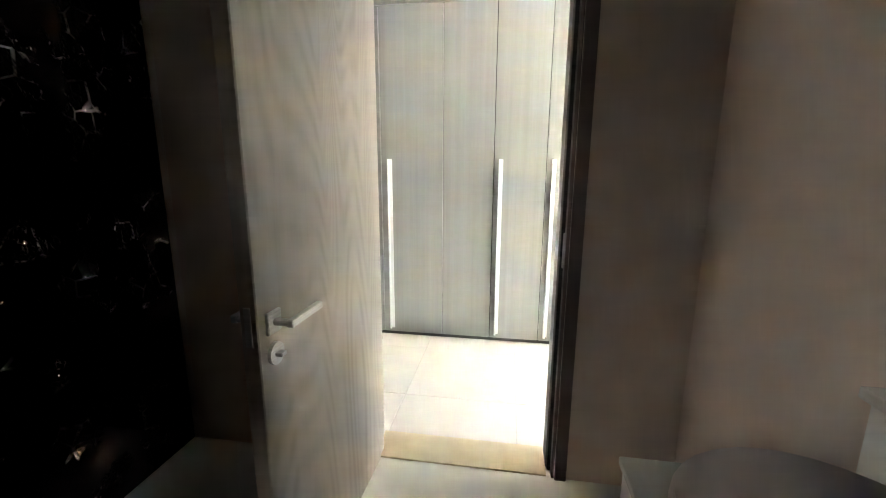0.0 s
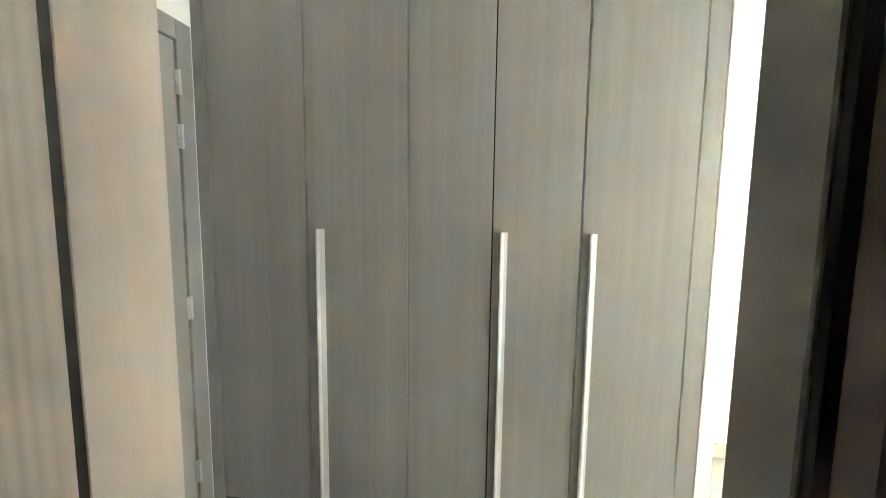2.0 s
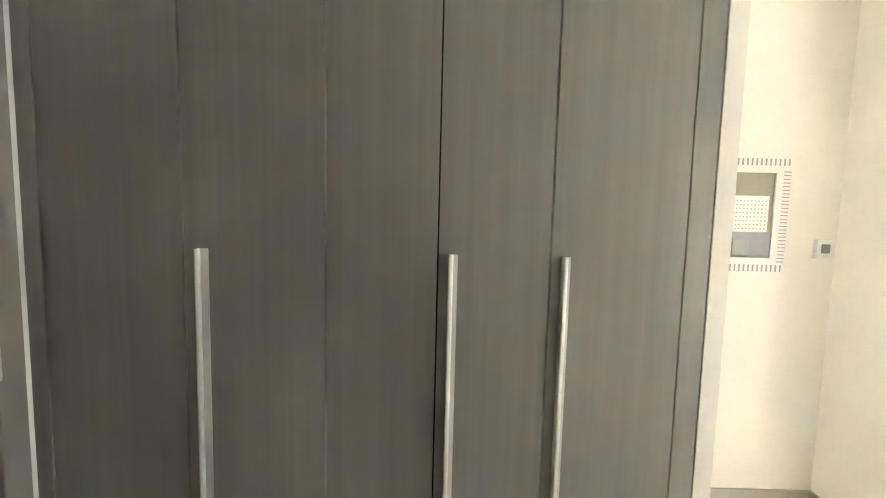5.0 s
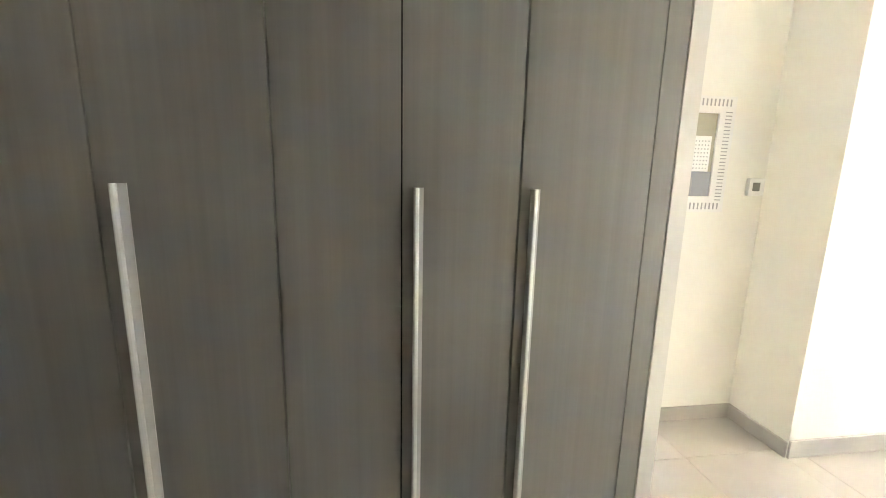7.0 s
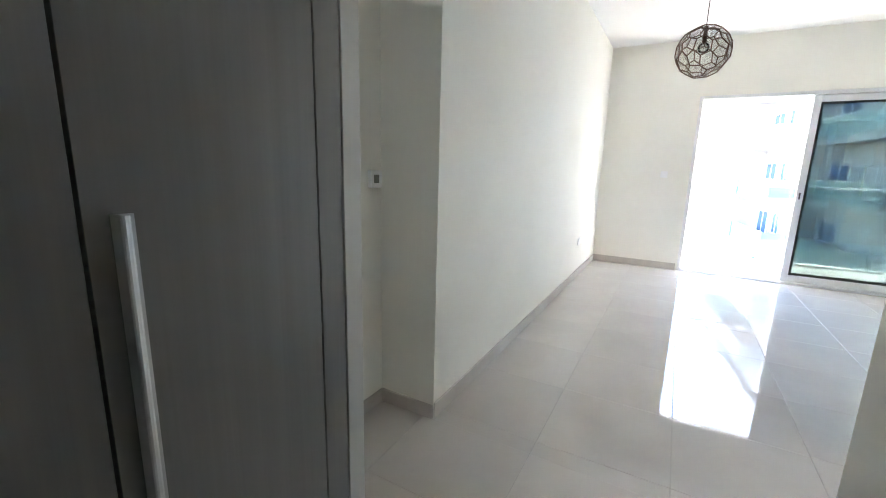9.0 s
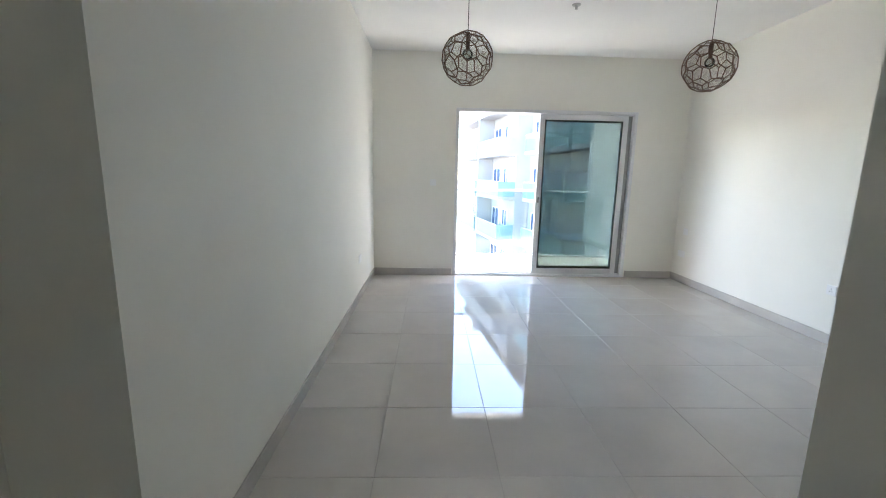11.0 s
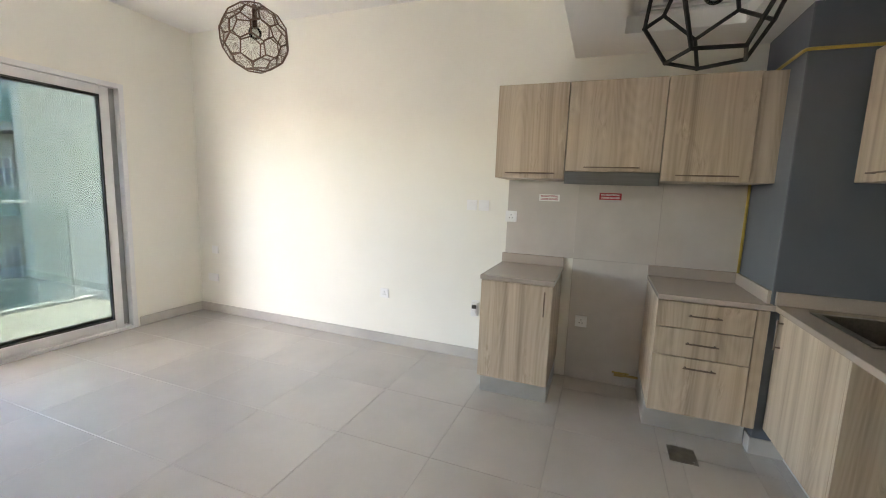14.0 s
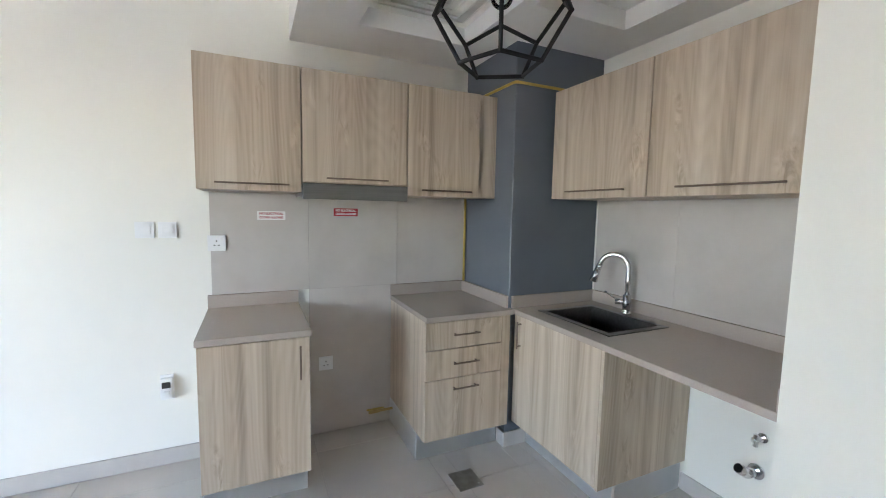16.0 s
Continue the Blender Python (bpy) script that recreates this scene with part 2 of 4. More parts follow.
def add_bar(bm, a, b, r, seg=8, r2=None):
    """A round bar from a to b."""
    a, b = Vector(a), Vector(b)
    d = b - a
    res = bmesh.ops.create_cone(bm, cap_ends=True, segments=seg, radius1=r, radius2=r if r2 is None else r2, depth=d.length)
    m = Matrix.Translation((a + b) / 2) @ d.to_track_quat("Z", "Y").to_matrix().to_4x4()
    bmesh.ops.transform(bm, matrix=m, verts=res["verts"])
    return bm


def add_tube(bm, pts, r, seg=10):
    """A swept round tube through pts."""
    pts = [Vector(p) for p in pts]
    rings = []
    up = Vector((0.0137, 0.0271, 0.9995))
    for i, p in enumerate(pts):
        d = (pts[min(i + 1, len(pts) - 1)] - pts[max(i - 1, 0)]).normalized()
        u = d.cross(up)
        u = (u if u.length > 0.05 else d.cross(Vector((1, 0, 0)))).normalized()
        w = d.cross(u).normalized()
        rings.append([bm.verts.new(p + r * (math.cos(2 * math.pi * k / seg) * u + math.sin(2 * math.pi * k / seg) * w)) for k in range(seg)])
    for ra, rb in zip(rings, rings[1:]):
        best = min(range(seg), key=lambda o: sum((ra[k].co - rb[(k + o) % seg].co).length for k in range(0, seg, 3)))
        for k in range(seg):
            bm.faces.new((ra[k], ra[(k + 1) % seg], rb[(k + 1 + best) % seg], rb[(k + best) % seg]))
    bm.faces.new(rings[0]), bm.faces.new(list(reversed(rings[-1])))
    return bm


def smooth(bm):
    for f in bm.faces:
        f.smooth = True
    return bm


def origin_of(ob):
    p = Vector((0, 0, 0))
    while ob:
        p = p + ob.location
        ob = ob.parent
    return p


def part(name, bm, material, parent=None, label="", local=False):
    """One mesh object; bm is in world places unless local."""
    me = bpy.data.meshes.new(name)
    if parent is not None and not local:
        bmesh.ops.translate(bm, vec=-origin_of(parent), verts=bm.verts)
    bmesh.ops.recalc_face_normals(bm, faces=bm.faces)
    bm.to_mesh(me)
    bm.free()
    me.materials.append(material)
    ob = new(name, me)
    if parent is not None:
        ob.parent = parent
    if label:
        ob["label"] = label
    return ob


def thing(name, at, label, category, group="", kind=""):
    ob = new(name)
    ob.location = at
    ob.empty_display_size = 0.1
    return tagged(ob, label, category, group, kind)


def structure(name, bm, material, label="", category=""):
    return tagged(part(name, bm, material), label, category, kind="structure")


# ---- plan ----
LIV_E, LIV_N = 4.375, 0.0            # living room: x 0 to LIV_E, window wall at y 0
CEIL_Z, SOFFIT_Z, SOFFIT_Y = 3.04, 2.48, -3.99
REC_X, REC_Y = -0.35, -4.805         # recess beside the wardrobe
WR_X = 0.355                         # wardrobe front
COR_E = 1.50                         # corridor's east wall
BLK_Y, BLK_X = -5.17, 2.31           # block between corridor and kitchen
KIT_S = -5.87
S_Y = -7.945                         # corridor's south wall
BW, BN, BS, BE = 1.66, -5.90, -7.98, 3.62   # bathroom's inner faces
WX0, WX1, WZ1 = 1.135, 3.65, 2.335   # window opening
DY0, DY1, DZ = -7.115, -6.385, 2.08    # bathroom doorway

# ---- floor ----
fl = bmesh.new()
add_box(fl, -0.5, LIV_E + 0.2, -4.9, 0.0, -0.2, -0.003)
add_box(fl, -0.5, COR_E + 0.02, -8.1, -4.9, -0.2, -0.003)
add_box(fl, COR_E + 0.02, LIV_E + 0.2, -5.97, -4.9, -0.2, -0.003)
floor = structure("floor", fl, GROUT, "polished beige porcelain floor tiles with thin grey joints", "floor")

# ---- walls ----
w = bmesh.new()
add_box(w, -0.6, WX0, 0.0, 0.2, -0.2, 3.2)
add_box(w, WX1, LIV_E + 0.2, 0.0, 0.2, -0.2, 3.2)
add_box(w, WX0, WX1, 0.0, 0.2, WZ1, 3.2)
add_box(w, WX0, WX1, 0.0, 0.2, -0.2, 0.0)
structure("wall_north", w, WALL, "cream painted wall around the sliding balcony door", "wall")
w = bmesh.new()
add_box(w, -0.6, 0.0, REC_Y, 0.0, -0.2, 3.2)
structure("wall_west", w, WALL, "plain cream painted living room wall", "wall")
w = bmesh.new()
add_box(w, -0.6, REC_X, S_Y, REC_Y, -0.2, 3.2)
structure("wall_recess", w, WALL, "cream painted wall of the recess beside the wardrobe", "wall")
structure("wall_nib", box(REC_X, WR_X + 0.004, -5.853, -5.795, 0, SOFFIT_Z, 0.002), NIB, "pale grey end panel of the wardrobe", "wall")
structure("wall_east", box(LIV_E, LIV_E + 0.2, -6.1, 0.0, -0.2, 3.2), WALL, "cream painted wall behind the kitchen units", "wall")
w = bmesh.new()
add_box(w, COR_E, BLK_X, BN, BLK_Y, -0.2, SOFFIT_Z + 0.12)
structure("wall_block", w, WALL, "cream painted wall block between corridor and kitchen", "wall")
structure("wall_kitchen", box(BLK_X, LIV_E, BN, KIT_S, -0.2, SOFFIT_Z + 0.12), WALL, "white painted wall behind the sink counter", "wall")
w = bmesh.new()
add_box(w, COR_E, BW - 0.012, DY1 + 0.03, BN, -0.2, SOFFIT_Z + 0.12)
add_box(w, COR_E, BW - 0.012, S_Y, DY0 - 0.03, -0.2, SOFFIT_Z + 0.12)
add_box(w, COR_E, BW - 0.012, DY0 - 0.03, DY1 + 0.03, DZ + 0.03, SOFFIT_Z + 0.12)
structure("wall_corridor", w, WALL, "cream painted corridor wall with the bathroom doorway", "wall")
DX0, DX1, DTOP = 0.402, 1.42, 2.09
w = bmesh.new()
add_box(w, -0.6, DX0, S_Y - 0.2, S_Y, -0.2, SOFFIT_Z + 0.12)
add_box(w, DX1, BW, S_Y - 0.2, S_Y, -0.2, SOFFIT_Z + 0.12)
add_box(w, DX0, DX1, S_Y - 0.2, S_Y, DTOP, SOFFIT_Z + 0.12)
add_box(w, -0.6, BW, S_Y - 0.3, S_Y - 0.2, -0.2, SOFFIT_Z + 0.12)
structure("wall_south", w, CEIL, "white painted wall around the entrance door", "wall")
# bathroom shell
w = bmesh.new()
add_box(w, BW - 0.012, BW, DY1 + 0.03, BN, 0, 2.5)
add_box(w, BW - 0.012, BW, BS, DY0 - 0.03, 0, 2.5)
add_box(w, BW - 0.012, BW, DY0 - 0.03, DY1 + 0.03, DZ + 0.03, 2.5)
structure("wall_bath_west", w, TAUPE, "taupe tiled bathroom wall beside the door", "wall")
structure("wall_bath_north", box(BW, BE, BN - 0.012, BN + 0.0, 0, 2.5), TAUPE, "taupe tiled bathroom wall", "wall")
structure("wall_bath_south", box(BW - 0.1, BE, BS - 0.15, BS, -0.1, 2.5), NERO, "polished black marble bathroom wall with painted white glints", "wall")
# unseen closing wall, placed near and pale to reflect doorway light back west
structure("wall_bath_east", box(BE, BE + 0.15, BS - 0.15, BN, -0.1, 2.5), WALL, "unseen cream bathroom wall, set close to bounce doorway light", "wall")
structure("floor_bath", box(COR_E + 0.02, BE, BS, BN, -0.2, -0.002), BATHFLOOR, "grey tiled bathroom floor", "floor")
structure("ceiling_bath", box(BW - 0.012, BE + 0.15, BS - 0.15, BN, 2.5, 2.6), CEIL, "white bathroom ceiling", "ceiling")
structure("threshold", box(COR_E - 0.02, BW - 0.005, DY0, DY1, -0.002, 0.006, 0.002), MARBLE, "cream marble threshold in the bathroom doorway", "threshold")

# ---- ceilings ----
structure("ceiling", box(-0.1, LIV_E + 0.1, SOFFIT_Y, 0.1, CEIL_Z, CEIL_Z + 0.16), CEIL, "plain white living room ceiling", "ceiling")
TRAYS = ((3.30, 3.97, -4.95, -4.31), (2.70, 3.38, -5.62, -5.02))
c = bmesh.new()
xs = sorted({-0.5, LIV_E + 0.1, *[t[0] for t in TRAYS], *[t[1] for t in TRAYS]})
ys = sorted({-8.1, SOFFIT_Y, *[t[2] for t in TRAYS], *[t[3] for t in TRAYS]})
for xa, xb in zip(xs, xs[1:]):
    for ya, yb in zip(ys, ys[1:]):
        mx, my = (xa + xb) / 2, (ya + yb) / 2
        if not any(t[0] < mx < t[1] and t[2] < my < t[3] for t in TRAYS):
            add_box(c, xa, xb, ya, yb, SOFFIT_Z, SOFFIT_Z + 0.10)
bmesh.ops.remove_doubles(c, verts=c.verts, dist=0.0005)
twins = {}
for f_ in c.faces:
    twins.setdefault(tuple(sorted(v.index for v in f_.verts)), []).append(f_)
bmesh.ops.delete(c, geom=[f_ for g in twins.values() if len(g) > 1 for f_ in g], context="FACES")
add_box(c, -0.5, LIV_E + 0.1, -8.1, SOFFIT_Y, SOFFIT_Z + 0.10, SOFFIT_Z + 0.14)
add_box(c, -0.5, LIV_E + 0.1, SOFFIT_Y - 0.12, SOFFIT_Y, SOFFIT_Z + 0.14, 3.2)
structure("ceiling_soffit", c, CEIL, "lowered white ceiling with two square recessed trays", "ceiling")


# ---- skirting ----
def skirt(x0, x1, y0, y1, h=0.095):
    structure("baseboard", box(x0, x1, y0, y1, 0, h, 0.003, 1), SKIRT, "beige tile skirting along the wall", "skirting")


T = 0.012
skirt(0, T, REC_Y, 0.0)
skirt(T, WX0 - 0.02, -T, 0)
skirt(WX1 + 0.02, LIV_E - T, -T, 0)
skirt(LIV_E - T, LIV_E, -3.53, 0)
skirt(REC_X, 0, REC_Y - T, REC_Y, 0.082)
skirt(REC_X, REC_X + T, -5.795, REC_Y - T, 0.082)
skirt(COR_E - T, COR_E, DY1 + 0.05, BLK_Y)
skirt(COR_E - T, COR_E, S_Y, DY0 - 0.05)
skirt(COR_E, BLK_X, BLK_Y, BLK_Y + T)
skirt(BLK_X, BLK_X + T, KIT_S + T, BLK_Y)
skirt(BLK_X + T, 3.046, KIT_S, KIT_S + T)

# ---- balcony door ----
win = thing("window_1", (WX0, 0.05, 0), "white framed sliding balcony door, one leaf slid open", "sliding door", kind="structure")
f = bmesh.new()
add_box(f, WX0, WX0 + 0.045, -0.012, 0.16, 0.0, WZ1, 0.003, 1)
part("jamb_frame", f, UPVC, win)
f = bmesh.new()
add_box(f, WX1 - 0.045, WX1, -0.012, 0.16, 0.0, WZ1, 0.003, 1)
add_box(f, WX1 - 0.075, WX1 - 0.045, 0.085, 0.15, 0.03, WZ1 - 0.04, 0.002, 1)
part("jamb_frame", f, UPVC, win)
part("head_frame", box(WX0 + 0.045, WX1 - 0.045, -0.012, 0.16, WZ1 - 0.045, WZ1, 0.003, 1), UPVC, win)
f = bmesh.new()
add_box(f, WX0 + 0.045, WX1 - 0.045, -0.015, 0.16, 0.0, 0.028, 0.003, 1)
add_box(f, WX0 + 0.045, WX1 - 0.045, 0.018, 0.026, 0.028, 0.045)
add_box(f, WX0 + 0.045, WX1 - 0.045, 0.10, 0.108, 0.028, 0.045)
part("sill_track", f, UPVC, win, "white sill with sliding tracks")

part("channel", box(WX1 - 0.117, WX1 - 0.0465, 0.056, 0.064, 0.046, WZ1 - 0.047), GREYPL, win, "dark grey channel beside the sash")


def leaf(x0, x1, y0, y1, z0, z1, tint):
    lf = part("sash", box(x0, x0 + 0.075, y0, y1, z0, z1, 0.004, 1), UPVC, win)
    part("stile", box(x1 - 0.075, x1, y0, y1, z0, z1, 0.004, 1), UPVC, lf)
    part("rail", box(x0 + 0.075, x1 - 0.075, y0, y1, z1 - 0.075, z1, 0.004, 1), UPVC, lf)
    part("rail", box(x0 + 0.075, x1 - 0.075, y0, y1, z0, z0 + 0.075, 0.004, 1), UPVC, lf)
    g = bmesh.new()
    a, b, c0, c1 = x0 + 0.072, x1 - 0.072, z0 + 0.072, z1 - 0.072
    for q in ((a, a + 0.016, c0, c1), (b - 0.016, b, c0, c1), (a + 0.016, b - 0.016, c0, c0 + 0.016), (a + 0.016, b - 0.016, c1 - 0.016, c1)):
        add_box(g, q[0], q[1], y0 + 0.004, y1 - 0.004, q[2], q[3])
    part("gasket", g, GASKET, lf, "black rubber glazing gasket")
    p = part("pane", box(a, b, (y0 + y1) / 2 - 0.003, (y0 + y1) / 2 + 0.003, c0, c1), tint, lf, "grey tinted glass pane")
    p.visible_shadow = False
    h = box(x0 + 0.03, x0 + 0.046, y0 - 0.004, y0 + 0.002, 1.07, 1.15, 0.002, 1)
    part("latch", h, DARKPL, lf, "small dark recessed latch")


leaf(2.29, WX1 - 0.12, 0.006, 0.05, 0.045, WZ1 - 0.05, TINTED)
leaf(2.32, WX1 - 0.05, 0.085, 0.13, 0.045, WZ1 - 0.05, pane_mat("second_pane_glass", (0.90, 0.92, 0.915)))

# ---- wardrobe ----
wr = thing("wardrobe", (REC_X, -6.9, 0), "grey stained wood built-in wardrobe with five closed doors", "wardrobe")
# wardrobe body coloured black so the door gaps read as deep shade
part("body", box(REC_X + 0.003, WR_X - 0.024, -7.94, -5.858, 0.0, 2.36, 0.0), GAPBLACK, wr)
part("plinth", box(WR_X - 0.024, WR_X - 0.012, -7.89, -5.93, 0.0, 0.025), DARKPL, wr, "dark recessed plinth")
part("side_frame", box(WR_X - 0.024, WR_X + 0.0003, -7.943, -7.890, 0.0, 2.36, 0.0015, 1), GREYWOOD, wr)
part("side_frame", box(WR_X - 0.024, WR_X + 0.0003, -5.927, -5.854, 0.0, 2.36, 0.0015, 1), GREYWOOD, wr)
part("top_frame", box(WR_X - 0.024, WR_X + 0.0003, -7.890, -5.9265, 2.256, 2.36, 0.0015, 1), GREYWOOD, wr)
part("top_filler", box(REC_X + 0.003, WR_X - 0.02, -7.94, -5.858, 2.36, SOFFIT_Z), GREYPLAIN, wr)
SEAMS = (-7.887, -7.455, -7.021, -6.679, -6.336, -5.927)
for i, (ya, yb) in enumerate(zip(SEAMS, SEAMS[1:])):
    d = part("wardrobe_door", box(WR_X - 0.022, WR_X, ya + 0.0027, yb - 0.0027, 0.026, 2.2505, 0.0008, 1), GREYWOOD, wr)
    if i in (1, 3, 4):
        h = bmesh.new()
        y0 = ya + (0.049 if i == 1 else 0.033)
        prof = ((0, 0), (0.028, 0), (0.030, 0.002), (0.0305, 0.005), (0.0285, 0.010), (0.0245, 0.014), (0.022, 0.012), (0.025, 0.005), (0.003, 0.005), (0.003, 0.028), (0, 0.028))
        lo, hi = ([h.verts.new((WR_X + px, y0 + py, z)) for px, py in prof] for z in (0.055, 1.284))
        h.faces.new(lo), h.faces.new(hi)
        for k in range(len(prof)):
            h.faces.new((lo[k], lo[(k + 1) % len(prof)], hi[(k + 1) % len(prof)], hi[k]))
        part("handle", h, HANDLEALU, d, "full-height satin aluminium edge handle")

# ---- entrance door ----
ed = thing("door_1", (0.9, S_Y, 0), "closed flush grey entrance door with steel hinges", "door", kind="structure")
FY = S_Y + 0.038
part("door_leaf", box(0.489, 1.333, S_Y - 0.02, FY - 0.006, 0.008, 2.005, 0.002, 1), GREYPLAIN, ed)
part("side_casing", box(DX0, 0.482, S_Y - 0.1, FY, 0, DTOP, 0.003, 1), GREYPLAIN, ed)
part("side_casing", box(1.339, DX1, S_Y - 0.1, FY, 0, DTOP, 0.003, 1), GREYPLAIN, ed)
part("head_casing", box(0.482, 1.339, S_Y - 0.1, FY, 2.011, DTOP, 0.003, 1), GREYPLAIN, ed)
part("door_back", box(0.482, 1.339, S_Y - 0.16, S_Y - 0.1, 0, 2.011), DARKPL, ed)
for z in (1.852, 1.645, 0.955, 0.24):
    h = bmesh.new()
    add_bar(h, (0.4855, FY + 0.004, z - 0.047), (0.4855, FY + 0.004, z + 0.047), 0.008, 12)
    add_box(h, 0.471, 0.500, FY - 0.003, FY + 0.002, z - 0.045, z + 0.045)
    part("hinge", h, STEEL, ed, "brushed steel hinge")
h = bmesh.new()
add_box(h, 1.245, 1.295, FY - 0.006, FY + 0.002, 1.0, 1.05, 0.002, 1)
add_bar(h, (1.27, FY, 1.025), (1.27, FY + 0.045, 1.025), 0.009, 12)
add_box(h, 1.145, 1.28, FY + 0.037, FY + 0.053, 1.016, 1.034, 0.003, 1)
part("door_handle", h, STEEL, ed, "brushed steel lever handle")

# ---- bathroom door, open ----
bd = thing("door_2", (1.58, DY0, 0), "washed wood bathroom door standing open, dark jamb", "door", kind="structure")
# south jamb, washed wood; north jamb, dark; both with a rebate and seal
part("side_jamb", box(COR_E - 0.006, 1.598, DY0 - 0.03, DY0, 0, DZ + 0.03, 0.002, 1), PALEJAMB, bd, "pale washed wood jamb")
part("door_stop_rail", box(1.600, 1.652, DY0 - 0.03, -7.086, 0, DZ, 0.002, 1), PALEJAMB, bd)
part("door_seal", box(1.6525, 1.667, DY0 - 0.03, -7.086, 0, DZ), GASKET, bd, "black door seal")
part("side_jamb", box(COR_E - 0.006, 1.602, DY1, DY1 + 0.03, 0, DZ + 0.03, 0.003, 1), GREYPLAIN, bd, "grey jamb face")
part("door_seal", box(1.602, 1.616, DY1 + 0.006, DY1 + 0.03, 0, DZ), GASKET, bd, "black door seal")
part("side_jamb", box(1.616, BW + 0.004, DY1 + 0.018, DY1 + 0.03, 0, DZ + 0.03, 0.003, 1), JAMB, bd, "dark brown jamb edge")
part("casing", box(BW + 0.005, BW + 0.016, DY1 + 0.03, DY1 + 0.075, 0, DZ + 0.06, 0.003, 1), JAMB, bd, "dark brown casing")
part("casing", box(COR_E - 0.014, COR_E - 0.001, DY1 + 0.002, DY1 + 0.062, 0, DZ + 0.06, 0.003, 1), GREYPLAIN, bd)
part("casing", box(COR_E - 0.014, COR_E - 0.001, DY0 - 0.062, DY0 - 0.002, 0, DZ + 0.06, 0.003, 1), PALEJAMB, bd)
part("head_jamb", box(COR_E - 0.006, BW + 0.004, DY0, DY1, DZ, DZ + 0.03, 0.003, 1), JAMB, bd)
st = box(1.622, 1.634, DY1 + 0.012, DY1 + 0.0185, 0.87, 1.0, 0.001, 1)
part("strike_plate", st, STEEL, bd, "steel strike plate")
# the leaf, built along +x from its hinge and then swung
lf = new("leaf_hinge")
lf.parent = bd
lf.location = (0.088, 0.037, 0)
lf.rotation_euler = (0, 0, radians(-1.85))
LW = 0.737
leaf_ob = part("door_leaf", box(0.0, LW, -0.042, 0.0, 0.01, DZ - 0.005, 0.003, 1), BATHDOOR, bd, "washed wood veneer leaf", local=True)
leaf_ob.location, leaf_ob.rotation_euler = lf.location, lf.rotation_euler
bpy.data.objects.remove(lf)
for side in (1, -1):
    y0 = 0.0 if side == 1 else -0.042
    h = bmesh.new()
    add_box(h, LW - 0.078, LW - 0.026, min(y0, y0 + side * 0.009), max(y0, y0 + side * 0.009), 0.866, 0.918, 0.002, 1)
    add_bar(h, (LW - 0.052, y0 + side * 0.005, 0.892), (LW - 0.052, y0 + side * 0.05, 0.892), 0.009, 14)
    add_box(h, LW - 0.185, LW - 0.043, min(y0 + side * 0.042, y0 + side * 0.058), max(y0 + side * 0.042, y0 + side * 0.058), 0.883, 0.901, 0.002, 1)
    part("door_handle", h, STEEL, leaf_ob, "satin steel square lever handle", local=True)
    h = bmesh.new()
    add_bar(h, (LW - 0.052, y0, 0.815), (LW - 0.052, y0 + side * 0.009, 0.815), 0.027, 24)
    add_box(h, LW - 0.062, LW - 0.042, min(y0, y0 + side * 0.026), max(y0, y0 + side * 0.026), 0.81, 0.82, 0.002, 1)
    part("thumb_turn", h, STEEL, leaf_ob, "round steel thumb turn", local=True)
part("latch_plate", box(LW, LW + 0.002, -0.030, -0.014, 0.85, 0.94), STEEL, leaf_ob, local=True)

# ---- bathroom things ----
lb = thing("storage_box", (2.25, -6.1, 0), "low white box with a dark grey lid beside the vanity", "box")
part("box_body", box(2.06, 2.50, -6.225, BN - 0.02, 0.0, 0.395, 0.006, 2), WHITEPL, lb)
part("box_lid", box(2.05, 2.51, -6.235, BN - 0.014, 0.395, 0.42, 0.005, 2), GREYPL, lb, "dark grey lid")
vn = thing("vanity", (3.0, -6.2, 0), "mauve-grey vanity counter with a rounded end on a dark cupboard", "vanity")
b = bmesh.new()
ring = [(3.5, -6.05), (3.5, -6.38)]
for k in range(17):
    a = math.radians(270 - 180 * k / 16)
    ring.append((2.745 + 0.165 * math.cos(a), -6.215 + 0.165 * math.sin(a)))
fc = b.faces.new([b.verts.new((x, y, 0.815)) for x, y in ring])
ext = bmesh.ops.extrude_face_region(b, geom=[fc])
bmesh.ops.translate(b, vec=(0, 0, 0.035), verts=[g for g in ext["geom"] if isinstance(g, bmesh.types.BMVert)])
bmesh.ops.bevel(b, geom=[e for e in b.edges if all(v.co.z > 0.84 for v in e.verts)], offset=0.006, segments=2, affect="EDGES")
part("counter", b, LIDGREY, vn, "mauve-grey stone counter")
part("cupboard", box(2.76, 3.49, -6.36, -6.06, 0.12, 0.815, 0.003, 1), JAMB, vn)
part("plinth", box(2.79, 3.46, -6.31, -6.08, 0.0, 0.12), DARKPL, vn)

bx = thing("pipe_boxing", (2.9, BN - 0.05, 0), "white half-height boxing along the bathroom wall behind the vanity", "boxing")
part("front", box(2.46, BE - 0.004, BN - 0.085, BN - 0.014, 0.0, 0.868, 0.002, 1), CERAMIC, bx)
part("ledge", box(2.448, BE - 0.004, BN - 0.097, BN - 0.014, 0.869, 0.890, 0.004, 2), CERAMIC, bx, "white ledge")
gp = thing("glass_panel", (2.9, BN - 0.02, 0.89), "grey-green glass panel standing on the white ledge", "glass panel")
part("sheet", box(2.46, BE - 0.004, BN - 0.022, BN - 0.0125, 0.8905, 1.75, 0.001, 1), mixed("grey_green_glass", (0.20, 0.27, 0.25), (0.24, 0.31, 0.29), 3, 0.08), gp)

